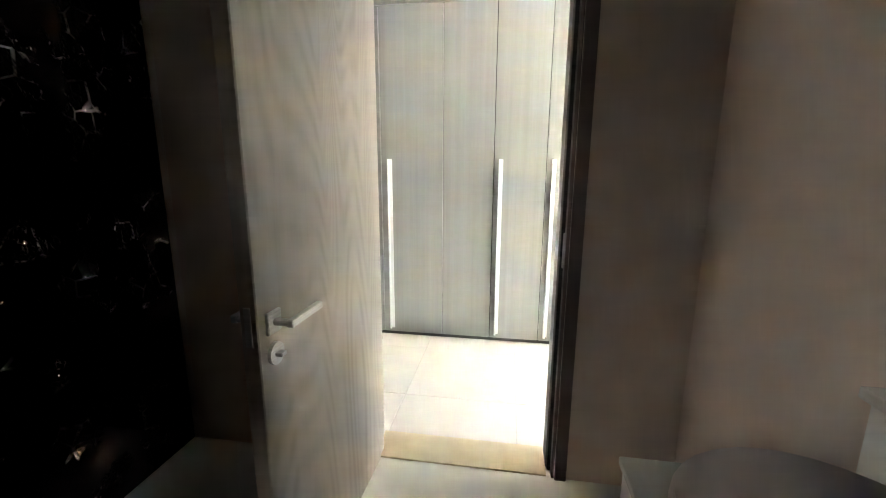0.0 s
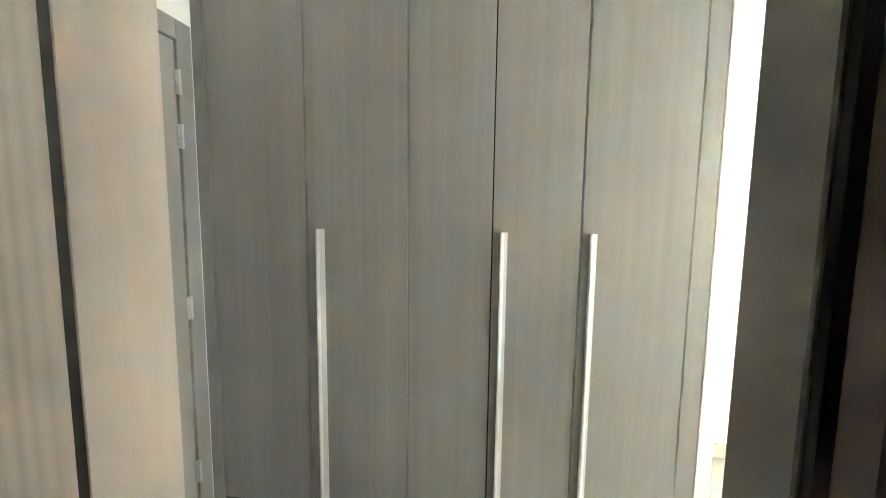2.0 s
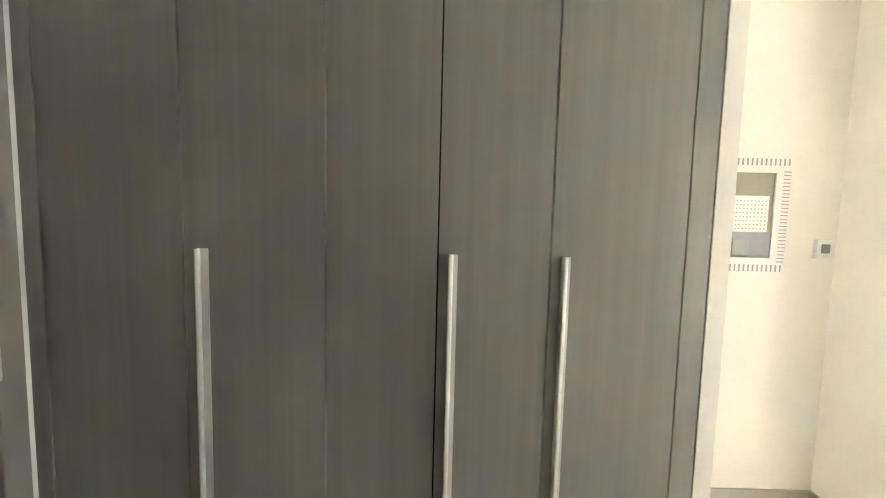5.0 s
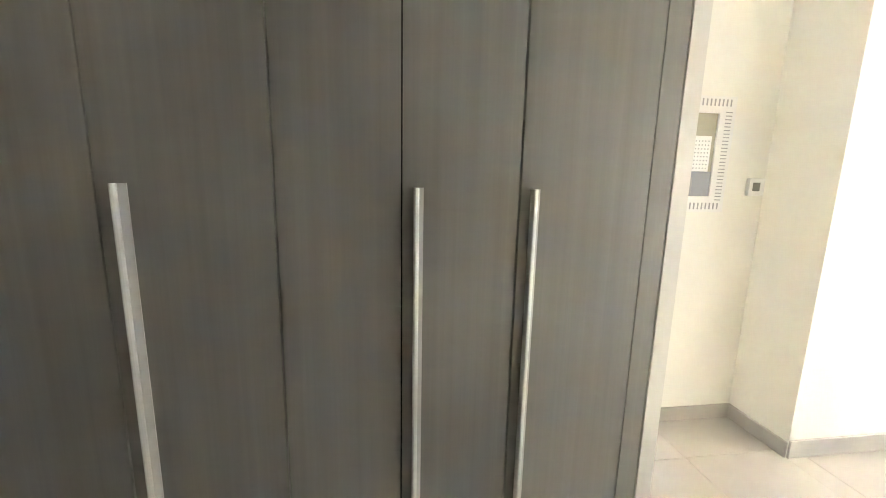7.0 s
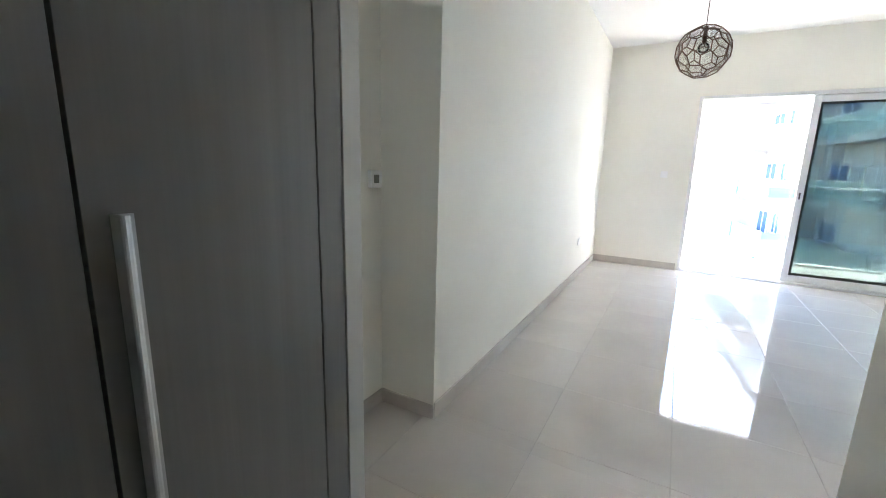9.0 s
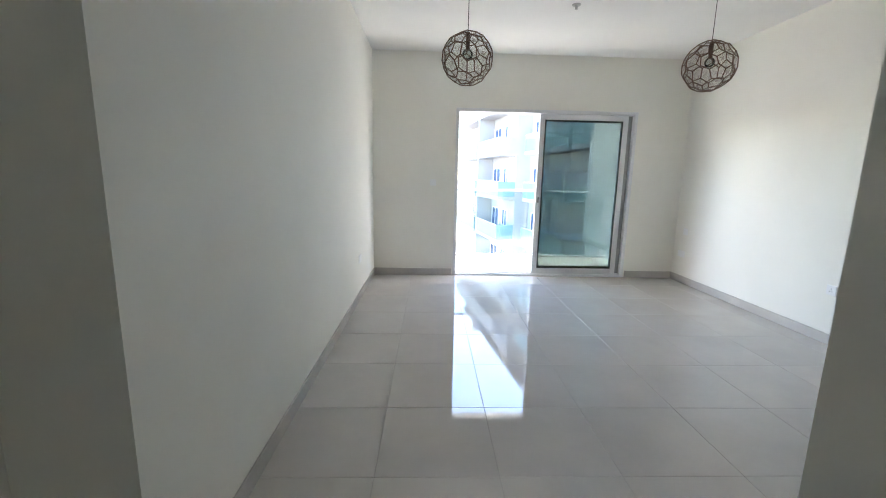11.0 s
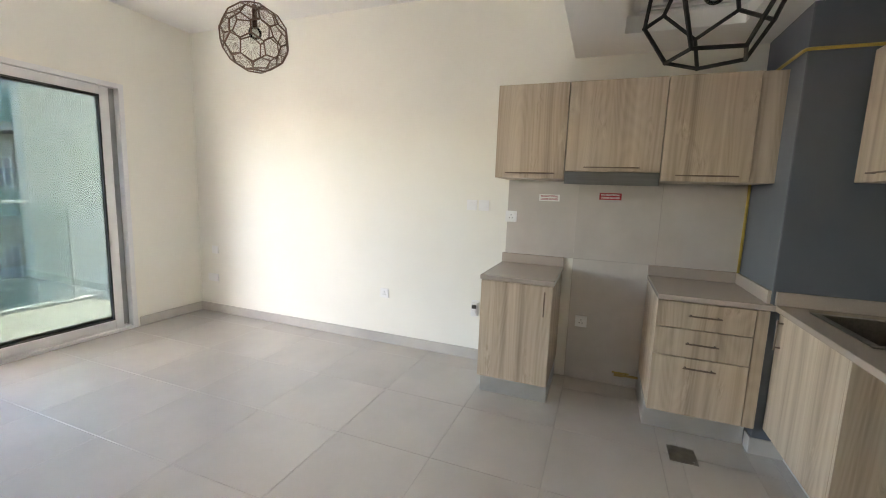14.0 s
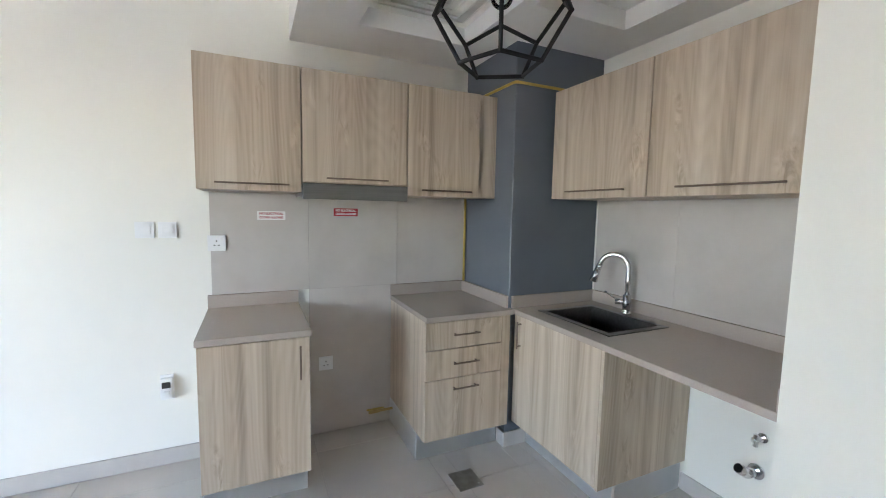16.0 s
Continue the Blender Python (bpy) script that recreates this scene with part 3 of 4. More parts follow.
# ---- recess fixtures ----
bx = thing("media_cabinet", (REC_X, -5.19, 1.42), "white slotted wall cabinet with an open window and a module", "wall cabinet")
Y0, Y1, Z0, Z1 = -5.388, -5.038, 1.159, 1.712
PX = REC_X + 0.012
fr = bmesh.new()
WY0, WY1, WZ0, WZa = -5.308, -5.122, 1.236, 1.634
add_box(fr, REC_X, PX, Y0, WY0, Z0, Z1), add_box(fr, REC_X, PX, WY1, Y1, Z0, Z1)
add_box(fr, REC_X, PX, WY0, WY1, Z0, WZ0), add_box(fr, REC_X, PX, WY0, WY1, WZa, Z1)
part("front_frame", fr, WHITEPL, bx)
part("window_back", box(REC_X + 0.0005, REC_X + 0.002, WY0, WY1, WZ0, WZa), mixed("beige_cabinet_inside", (0.34, 0.32, 0.24), (0.40, 0.38, 0.29), 5, 0.6), bx)
md = part("punched_plate", box(REC_X + 0.002, REC_X + 0.006, WY0 + 0.002, WY1 - 0.02, 1.357, 1.527, 0.001, 1), WHITEPL, bx, "white punched mounting plate")
dots = bmesh.new()
for r in range(8):
    for k in range(9):
        add_box(dots, REC_X + 0.006, REC_X + 0.0066, WY0 + 0.012 + k * 0.017, WY0 + 0.018 + k * 0.017, 1.370 + r * 0.0185, 1.376 + r * 0.0185)
part("punch_holes", dots, GREYPL, md)
part("inner_shelf", box(REC_X + 0.002, REC_X + 0.006, WY0, WY1, WZ0 + 0.002, 1.357, 0.001, 1), mixed("blue_grey_plastic", (0.27, 0.29, 0.33), (0.32, 0.34, 0.38), 5, 0.4), bx, "grey-blue lower compartment")
part("router", box(REC_X + 0.006, REC_X + 0.011, WY0 + 0.004, WY0 + 0.085, WZ0 + 0.012, 1.327, 0.002, 1), GREYPL, bx, "small grey router box")
slot_up, slot_flat = (bpy.data.meshes.new("slot") for _ in range(2))
for me, dy, dz in ((slot_up, 0.008, 0.032), (slot_flat, 0.034, 0.0045)):
    bm = box(0, 0.0006, 0, dy, 0, dz)
    bm.to_mesh(me)
    bm.free()
    me.materials.append(GREYPL)
SLOTS = [(slot_up, Y0 + 0.035 + k * 0.0215, z) for k in range(14) for z in (1.667, 1.172)] + [(slot_flat, -5.090, 1.217 + k * 0.0168) for k in range(26)]
for me, y, z in SLOTS:
    o = new("vent_slot", me)
    o.parent = bx
    o.location = Vector((PX, y, z)) - bx.location
part("outer_trim", box(REC_X, REC_X + 0.004, Y0 - 0.03, Y1 + 0.03, Z0 - 0.04, Z0 - 0.001), WALL, bx)
part("outer_trim", box(REC_X, REC_X + 0.004, Y0 - 0.03, Y1 + 0.03, Z1 + 0.001, Z1 + 0.04), WALL, bx)

th = thing("thermostat", (REC_X, -4.868, 1.286), "small white thermostat with a grey screen on the wall", "thermostat")
part("case", box(REC_X, REC_X + 0.022, -4.912, -4.824, 1.242, 1.330, 0.004, 2), WHITEPL, th)
part("screen", box(REC_X + 0.0215, REC_X + 0.0235, -4.893, -4.851, 1.266, 1.308, 0.001, 1), mixed("grey_green_lcd", (0.22, 0.23, 0.21), (0.27, 0.28, 0.26), 6, 0.25), th, "dark grey-green screen")

db = thing("distribution_board", (COR_E, -5.48, 1.5), "flush cream distribution board cover with a black latch", "electrical panel")
part("cover", box(COR_E - 0.012, COR_E, -5.665, -5.303, 1.285, 1.745, 0.004, 2), WALL, db)
part("door", box(COR_E - 0.018, COR_E - 0.0125, -5.650, -5.318, 1.300, 1.730, 0.0015, 1), WALL, db)
part("latch", box(COR_E - 0.026, COR_E - 0.0175, -5.379, -5.346, 1.491, 1.527, 0.002, 1), DARKPL, db, "small black latch")

# ---- floor door stop ----
ds = thing("door_stop", (0.475, -7.455, 0), "small steel door stop with a dark rubber on the floor", "door stop")
b = bmesh.new()
add_bar(b, (0.475, -7.455, 0), (0.475, -7.455, 0.032), 0.012, 16)
add_bar(b, (0.475, -7.455, 0), (0.475, -7.455, 0.004), 0.018, 16)
part("post", b, STEEL, ds)
b = bmesh.new()
add_bar(b, (0.475, -7.455, 0.010), (0.475, -7.455, 0.026), 0.0145, 16)
part("rubber_ring", b, GASKET, ds)


# ---- kitchen ----
def bar_handle(parent, p, axis, length, out):
    """A slim square bar on two feet; p is its middle on the door's face, out the way off it."""
    h = bmesh.new()
    p, out = Vector(p), Vector(out)
    ax = {"x": Vector((1, 0, 0)), "y": Vector((0, 1, 0)), "z": Vector((0, 0, 1))}[axis]
    for s in (-1, 1):
        add_bar(h, p + ax * s * (length / 2 - 0.012), p + ax * s * (length / 2 - 0.012) + out * 0.024, 0.0042, 8)
    a, bb = p + out * 0.027 - ax * length / 2, p + out * 0.027 + ax * length / 2
    lo = Vector([min(a[i], bb[i]) - 0.0042 for i in range(3)])
    hi = Vector([max(a[i], bb[i]) + 0.0042 for i in range(3)])
    add_box(h, lo.x, hi.x, lo.y, hi.y, lo.z, hi.z, 0.0015, 1)
    part("handle", h, BRONZEBAR, parent, "slim bronze bar handle")


KZ = 0.165          # kick height
FX, FS = 3.725, -5.235   # front faces of the east and south base runs
UX, US = 3.95, -5.435    # front faces of the wall cabinets


def wall_unit(y0, y1, z0, z1, hood=False):
    u = thing("wall_cabinet", (LIV_E - 0.2, (y0 + y1) / 2, z0), "light oak wall cabinet with one lift-up door", "wall cabinet", "kitchen wall cabinets")
    part("body", box(UX + 0.02, LIV_E - 0.002, y0 + 0.0032, y1 - 0.0032, z0, z1, 0.001, 1), OAK, u)
    d = part("cabinet_door", box(UX, UX + 0.018, y0 + 0.0035, y1 - 0.0035, z0 + (0.012 if hood else 0.0), z1, 0.0015, 1), OAK, u)
    ln = (y1 - y0) * 0.68 if not hood else 0.33
    bar_handle(d, (UX, (y0 + y1) / 2 - 0.03 * (0 if hood else 0.3), z0 + 0.034), "y", ln, (-1, 0, 0))
    return u


wall_unit(-4.008, -3.524, 1.573, 2.206)
wall_unit(-4.590, -4.008, 1.616, 2.206, True)
wall_unit(-5.066, -4.590, 1.573, 2.206)
fu = thing("filler_panel", (UX + 0.1, -5.10, 1.573), "narrow light oak filler strip beside the column", "filler panel")
part("strip", box(UX + 0.012, UX + 0.03, -5.198, -5.067, 1.573, 2.206, 0.001, 1), OAK, fu)
part("underside", box(UX + 0.03, 4.32, -5.198, -5.067, 1.573, 1.591, 0.001, 1), OAK, fu)
hd = thing("cooker_hood", (4.15, -4.3, 1.535), "slim brushed steel slide-out cooker hood", "cooker hood")
part("hood_body", box(UX + 0.01, LIV_E - 0.02, -4.587, -4.011, 1.555, 1.614), STEEL, hd)
part("hood_front", box(UX - 0.012, UX + 0.012, -4.588, -4.010, 1.538, 1.622, 0.003, 1), mixed("dark_brushed_steel", (0.24, 0.24, 0.235), (0.29, 0.29, 0.285), 5, 0.28, 1.0, stretch=(1, 0.3, 60)), hd, "brushed steel front strip")
part("hood_filter", box(UX + 0.05, LIV_E - 0.08, -4.55, -4.05, 1.549, 1.555), GREYPL, hd)


def sink_wall_unit(x0, x1):
    u = thing("wall_cabinet", ((x0 + x1) / 2, KIT_S + 0.2, 1.573), "wide light oak wall cabinet over the sink counter", "wall cabinet", "kitchen wall cabinets")
    part("body", box(x0 + 0.0032, x1 - 0.0032, KIT_S + 0.002, US - 0.02, 1.573, 2.206, 0.001, 1), OAK, u)
    d = part("cabinet_door", box(x0 + 0.0035, x1 - 0.0035, US - 0.018, US, 1.573, 2.206, 0.0015, 1), OAK, u)
    bar_handle(d, ((x0 + x1) / 2 - 0.02, US, 1.612), "x", 0.40, (0, 1, 0))


sink_wall_unit(3.030, 3.704)
sink_wall_unit(2.335, 3.030)


def kick(u, x0, x1, y0, y1, name="kickboard"):
    part(name, box(x0, x1, y0, y1, 0, KZ, 0.002, 1), KICKALU, u, "satin aluminium kickboard")


# single cupboard beside the cooker space
u = thing("base_cabinet", (4.05, -3.77, 0), "light oak base cabinet with one door", "base cabinet", "kitchen base cabinets")
part("body", box(FX + 0.02, LIV_E - 0.002, -4.012, -3.526, KZ, 0.868, 0.001, 1), OAK, u)
d = part("cabinet_door", box(FX, FX + 0.018, -4.010, -3.528, KZ + 0.003, 0.862, 0.0015, 1), OAK, u)
bar_handle(d, (FX, -3.965, 0.745), "z", 0.16, (-1, 0, 0))
kick(u, 3.84, 3.856, -4.006, -3.520)
kick(u, 3.856, LIV_E - 0.01, -4.006, -3.992)
kick(u, 3.856, LIV_E - 0.01, -3.534, -3.520)
# drawers
u = thing("drawer_unit", (4.05, -4.9, 0), "light oak base unit with three drawers", "drawer unit", "kitchen base cabinets")
part("body", box(FX + 0.06, LIV_E - 0.002, -5.125, -4.634, KZ, 0.868, 0.001, 1), OAK, u)
part("filler", box(FX + 0.004, FX + 0.02, -5.186, -5.126, KZ, 0.862, 0.001, 1), OAK, u)
part("side_panel", box(FX + 0.019, LIV_E - 0.002, -4.633, -4.627, KZ, 0.868, 0.001, 1), OAK, u)
for za, zb in ((0.705, 0.862), (0.530, 0.700), (KZ + 0.003, 0.525)):
    d = part("drawer_front", box(FX, FX + 0.018, -5.1225, -4.6275, za, zb, 0.0015, 1), OAK, u)
    bar_handle(d, (FX, -4.876, zb - 0.055 if zb < 0.6 else (za + zb) / 2 + 0.005), "y", 0.16, (-1, 0, 0))
kick(u, 3.84, 3.856, -5.176, -4.622)
kick(u, 3.856, LIV_E - 0.01, -4.636, -4.622)
# sink cupboard
u = thing("sink_cabinet", (3.42, -5.5, 0), "light oak sink base cabinet with one wide door", "base cabinet", "kitchen base cabinets")
part("body", box(3.05, 3.735, -5.80, FS - 0.02, KZ, 0.70, 0.001, 1), OAK, u)
part("side_panel", box(3.030, 3.048, KIT_S + 0.002, FS, KZ, 0.868, 0.001, 1), OAK, u)
d = part("cabinet_door", box(3.051, 3.752, FS - 0.018, FS, KZ + 0.003, 0.862, 0.0015, 1), OAK, u)
bar_handle(d, (3.685, FS, 0.745), "z", 0.16, (0, 1, 0))
kick(u, 3.046, 3.76, -5.366, -5.35)
kick(u, 3.046, 3.062, KIT_S + 0.013, -5.366)

# worktops
u = thing("worktop", (4.04, -3.77, 0.87), "beige quartz worktop with upstand on the single cupboard", "worktop", "kitchen worktops")
part("slab", box(3.708, LIV_E - 0.002, -4.020, -3.522, 0.870, 0.900, 0.002, 1), QUARTZ, u)
part("upstand", box(LIV_E - 0.022, LIV_E - 0.002, -4.020, -3.522, 0.900, 0.975, 0.002, 1), QUARTZ, u)
u = thing("worktop", (4.04, -4.93, 0.87), "beige quartz worktop with upstand over the drawers", "worktop", "kitchen worktops")
part("slab", box(3.708, LIV_E - 0.002, -5.200, -4.623, 0.870, 0.900, 0.002, 1), QUARTZ, u)
part("upstand", box(LIV_E - 0.022, LIV_E - 0.002, -5.168, -4.623, 0.900, 0.975, 0.002, 1), QUARTZ, u)
part("upstand", box(3.760, LIV_E - 0.002, -5.188, -5.168, 0.900, 0.975, 0.002, 1), QUARTZ, u)
SX0, SX1, SY0, SY1 = 3.10, 3.615, -5.725, -5.330
u = thing("worktop", (3.05, -5.55, 0.87), "long beige quartz worktop around the sink", "worktop", "kitchen worktops")
WTX = BLK_X + 0.002
s = bmesh.new()
loops = [[s.verts.new((x, y, z)) for x, y in ((xa, ya), (xb, ya), (xb, yb), (xa, yb))] for z in (0.870, 0.900) for xa, xb, ya, yb in ((WTX, 3.738, KIT_S + 0.002, -5.206), (SX0, SX1, SY0, SY1))]
for a, bb in ((loops[0], loops[1]), (loops[2], loops[3]), (loops[0], loops[2]), (loops[1], loops[3])):
    for k in range(4):
        s.faces.new((a[k], a[(k + 1) % 4], bb[(k + 1) % 4], bb[k]))
part("slab", s, QUARTZ, u)
part("front_edge", box(WTX, 3.738, -5.206, -5.202, 0.8705, 0.8995, 0.0015, 1), QUARTZ, u)
part("upstand", box(WTX + 0.02, 3.738, KIT_S + 0.002, KIT_S + 0.022, 0.900, 0.975, 0.002, 1), QUARTZ, u)
part("upstand", box(3.738, 3.758, KIT_S + 0.002, -5.206, 0.900, 0.975, 0.002, 1), QUARTZ, u)
part("upstand", box(WTX, WTX + 0.02, KIT_S + 0.002, -5.206, 0.900, 0.975, 0.002, 1), QUARTZ, u)
part("wall_bracket", box(WTX, WTX + 0.03, KIT_S + 0.002, -5.25, 0.82, 0.868), UPVC, u)

# sink and tap
u = thing("sink", (3.36, -5.53, 0.70), "dark gunmetal steel inset sink in the worktop", "sink")
s = bmesh.new()
add_box(s, SX0 - 0.015, SX0 + 0.022, SY0 - 0.015, SY1 + 0.015, 0.9, 0.906, 0.002, 1)
add_box(s, SX1 - 0.022, SX1 + 0.015, SY0 - 0.015, SY1 + 0.015, 0.9, 0.906, 0.002, 1)
add_box(s, SX0 + 0.022, SX1 - 0.022, SY0 - 0.015, SY0 + 0.022, 0.9, 0.906, 0.002, 1)
add_box(s, SX0 + 0.022, SX1 - 0.022, SY1 - 0.022, SY1 + 0.015, 0.9, 0.906, 0.002, 1)
part("rim", s, BASIN, u)
s = bmesh.new()
a0, a1, b0, b1, zb = SX0 + 0.02, SX1 - 0.02, SY0 + 0.02, SY1 - 0.02, 0.72
add_box(s, a0, a1, b0, b1, zb - 0.006, zb)
add_box(s, a0 - 0.006, a0, b0, b1, zb - 0.006, 0.9), add_box(s, a1, a1 + 0.006, b0, b1, zb - 0.006, 0.9)
add_box(s, a0, a1, b0 - 0.006, b0, zb - 0.006, 0.9), add_box(s, a0, a1, b1, b1 + 0.006, zb - 0.006, 0.9)
part("bowl", s, BASIN, u)
s = bmesh.new()
add_bar(s, (3.36, -5.53, zb), (3.36, -5.53, zb + 0.004), 0.045, 24)
part("waste", s, CHROME, u, "chrome waste")
part("overflow", box(3.28, 3.33, b0, b0 + 0.003, 0.80, 0.828, 0.001, 1), CHROME, u, "chrome overflow plate")

u = thing("kitchen_tap", (3.40, -5.785, 0.9), "chrome gooseneck kitchen tap with pull-out spray", "tap")
TXY = (3.40, -5.785)
s = bmesh.new()
add_bar(s, (*TXY, 0.9), (*TXY, 0.906), 0.030, 28)
add_bar(s, (*TXY, 0.906), (*TXY, 1.01), 0.024, 28)
part("tap_body", smooth(s), CHROME, u)
s = bmesh.new()
pts = [(*TXY, 1.0), (*TXY, 1.10), (*TXY, 1.165)]
R0, dirn = 0.083, Vector((0.86, 0.50, 0)).normalized()
for k in range(1, 15):
    a = math.pi * k / 14 * 0.93
    q = Vector((*TXY, 1.165)) + dirn * (R0 - R0 * math.cos(a)) + Vector((0, 0, R0 * math.sin(a)))
    pts.append(tuple(q))
part("spout", smooth(add_tube(s, pts, 0.0150, 16)), CHROME, u)
e = Vector(pts[-1])
dn = (Vector(pts[-1]) - Vector(pts[-2])).normalized()
s = bmesh.new()
add_bar(s, e, e + dn * 0.035, 0.0175, 20)
add_bar(s, e + dn * 0.035, e + dn * 0.115, 0.0180, 20, 0.026)
part("spray_head", smooth(s), CHROME, u)
s = bmesh.new()
q = Vector((*TXY, 0.965))
add_bar(s, q + Vector((0.0, 0.0, 0)), q + Vector((0.052, 0.036, 0.0)), 0.019, 20)
add_bar(s, q + Vector((0.045, 0.030, 0.01)), q + Vector((0.105, 0.07, 0.055)), 0.0055, 12)
part("lever", smooth(s), CHROME, u)

# splashbacks, column, services
sb = thing("splashback_east", (LIV_E, -4.35, 0.9), "pale grey polished splashback tiles behind the cooker space", "splashback", kind="structure")
for ya, yb in ((-5.198, -4.6675), (-4.6665, -4.0855), (-4.0845, -3.545)):
    for za, zb in ((0.0, 0.9755), (0.9745, 1.572)):
        if za == 0.0 and ya != -4.6665:
            continue
        part("tile", box(LIV_E - 0.010, LIV_E - 0.0005, ya, yb, za + 0.002, zb, 0.0004, 1), SPLASH, sb)
part("tile", box(LIV_E - 0.010, LIV_E - 0.0005, -4.590, -4.010, 1.574, 1.60, 0.001, 1), SPLASH, sb)
sb = thing("splashback_south", (3.0, KIT_S, 0.97), "pale grey polished splashback tiles behind the sink", "splashback", kind="structure")
for xa, xb in ((BLK_X + 0.002, 2.5585), (2.5595, 3.1585), (3.1595, 3.738)):
    part("tile", box(xa, xb, KIT_S + 0.0005, KIT_S + 0.010, 0.977, 1.572, 0.0004, 1), SPLASH, sb)

structure("column", box(3.760, LIV_E, KIT_S, -5.190, -0.1, SOFFIT_Z + 0.05, 0.004, 1), SLATE, "blue-grey painted structural column in the kitchen corner", "column")
skirt(3.748, 3.760, -5.35, -5.178, 0.10)
skirt(3.760, 3.838, -5.190, -5.178, 0.10)

gp = thing("gas_pipe", (3.75, -5.2, 2.22), "thin ochre yellow gas pipe along the column", "pipe")
s = bmesh.new()
add_tube(s, [(4.335, -5.174, 0.978), (4.335, -5.174, 1.3), (4.335, -5.174, 1.6), (4.335, -5.174, 2.20), (4.330, -5.175, 2.235), (4.30, -5.176, 2.245), (4.0, -5.176, 2.245), (3.78, -5.176, 2.245), (3.752, -5.180, 2.245), (3.745, -5.203, 2.245), (3.745, -5.5, 2.245), (3.745, KIT_S + 0.012, 2.245)], 0.009, 8)
part("pipe_run", smooth(s), YELLOWPIPE, gp)
gt = thing("gas_tap", (4.36, -4.52, 0.115), "brass gas tap stub behind the cooker space", "gas tap")
s = bmesh.new()
add_bar(s, (4.30, -4.645, 0.115), (4.30, -4.50, 0.115), 0.009, 12)
add_bar(s, (4.30, -4.52, 0.115), (4.30, -4.455, 0.115), 0.013, 12)
part("stub", s, mixed("brass", (0.42, 0.30, 0.12), (0.5, 0.37, 0.16), 9, 0.3, 1.0), gt)
s = bmesh.new()
add_box(s, 4.293, 4.307, -4.56, -4.44, 0.128, 0.136, 0.002, 1)
part("lever", s, YELLOWPIPE, gt)

# drain
dr = thing("floor_drain", (3.56, -4.815, 0), "square brushed steel floor drain cover", "floor drain")
s = box(3.487, 3.645, -4.888, -4.742, 0.0, 0.004, 0.0015, 1)
part("cover", s, mixed("worn_steel", (0.30, 0.29, 0.27), (0.40, 0.39, 0.37), 20, 0.4, 1.0), dr)
s = bmesh.new()
add_bar(s, (3.510, -4.865, 0.004), (3.510, -4.865, 0.0055), 0.006, 12)
part("screw", s, STEEL, dr)

# washing machine stubs
for name, z, x, lab in (("water_valve", 0.485, 2.675, "chrome washing machine water valve on the wall"), ("waste_pipe", 0.315, 2.69, "chrome waste pipe stub on the wall")):
    u = thing(name, (x, KIT_S, z), lab, "pipe fitting")
    s = bmesh.new()
    r = 0.013 if name == "water_valve" else 0.021
    add_bar(s, (x, KIT_S + 0.0, z), (x, KIT_S + 0.008, z), r * 1.7, 24)
    part("rose", s, CHROME, u)
    s = bmesh.new()
    add_bar(s, (x, KIT_S + 0.006, z), (x + 0.01, KIT_S + 0.06, z - 0.004), r, 20)
    if name == "water_valve":
        add_bar(s, (x + 0.008, KIT_S + 0.045, z - 0.035), (x + 0.008, KIT_S + 0.045, z + 0.02), 0.011, 14)
        part("valve", smooth(s), CHROME, u)
    else:
        add_bar(s, (x + 0.01, KIT_S + 0.055, z - 0.004), (x + 0.022, KIT_S + 0.105, z + 0.028), r * 1.12, 20)
        part("pipe", smooth(s), CHROME, u)
        s = bmesh.new()
        # flat black disc in place of the shade inside the pipe
        add_bar(s, (x + 0.0222, KIT_S + 0.1058, z + 0.0285), (x + 0.0226, KIT_S + 0.1075, z + 0.0295), r * 0.95, 20)
        part("opening", s, GAPBLACK, u, "black disc for the shaded open end")


# ---- sockets, switches, signs ----
def plate(name, face, c, w, h, label, category, rocker=False, pins=False, mat=None):
    """A wall plate. face: 'e' east wall, 'w' west wall, 'n' window wall. c: its middle along the wall and its height."""
    u = thing(name, {"e": (LIV_E, c[0], c[1]), "w": (0, c[0], c[1]), "n": (c[0], 0, c[1]), "s": (LIV_E - 0.010, c[0], c[1])}[face], label, category, "wall plates")

    def slab(nm, dw, dh, a, b, m, ow=0.0, oh=0.0, bev=0.002, lab=""):
        p, z = c[0] + ow, c[1] + oh
        if face in "es":
            x = LIV_E - (0.010 if face == "s" else 0)
            bm = box(x - b, x - a, p - dw / 2, p + dw / 2, z - dh / 2, z + dh / 2, bev, 2)
        elif face == "w":
            bm = box(a, b, p - dw / 2, p + dw / 2, z - dh / 2, z + dh / 2, bev, 2)
        else:
            bm = box(p - dw / 2, p + dw / 2, -b, -a, z - dh / 2, z + dh / 2, bev, 2)
        return part(nm, bm, m, u, lab)
    slab("plate", w, h, 0, 0.009, mat or PLATEW)
    if rocker:
        slab("rocker", w * 0.62, h * 0.5, 0.0088, 0.0135, PLATEW, 0, 0, 0.0015)
    if pins:
        for ow, oh, a, b in ((0, 0.012, 0.006, 0.009), (-0.011, -0.012, 0.009, 0.005), (0.011, -0.012, 0.009, 0.005)):
            slab("pin_hole", a, b, 0.0088, 0.0094, DARKPL, ow, oh, 0.0, "dark pin hole")
        slab("rocker", 0.014, 0.018, 0.0088, 0.0125, WHITEPL, -0.028, 0.025, 0.001)
    return u


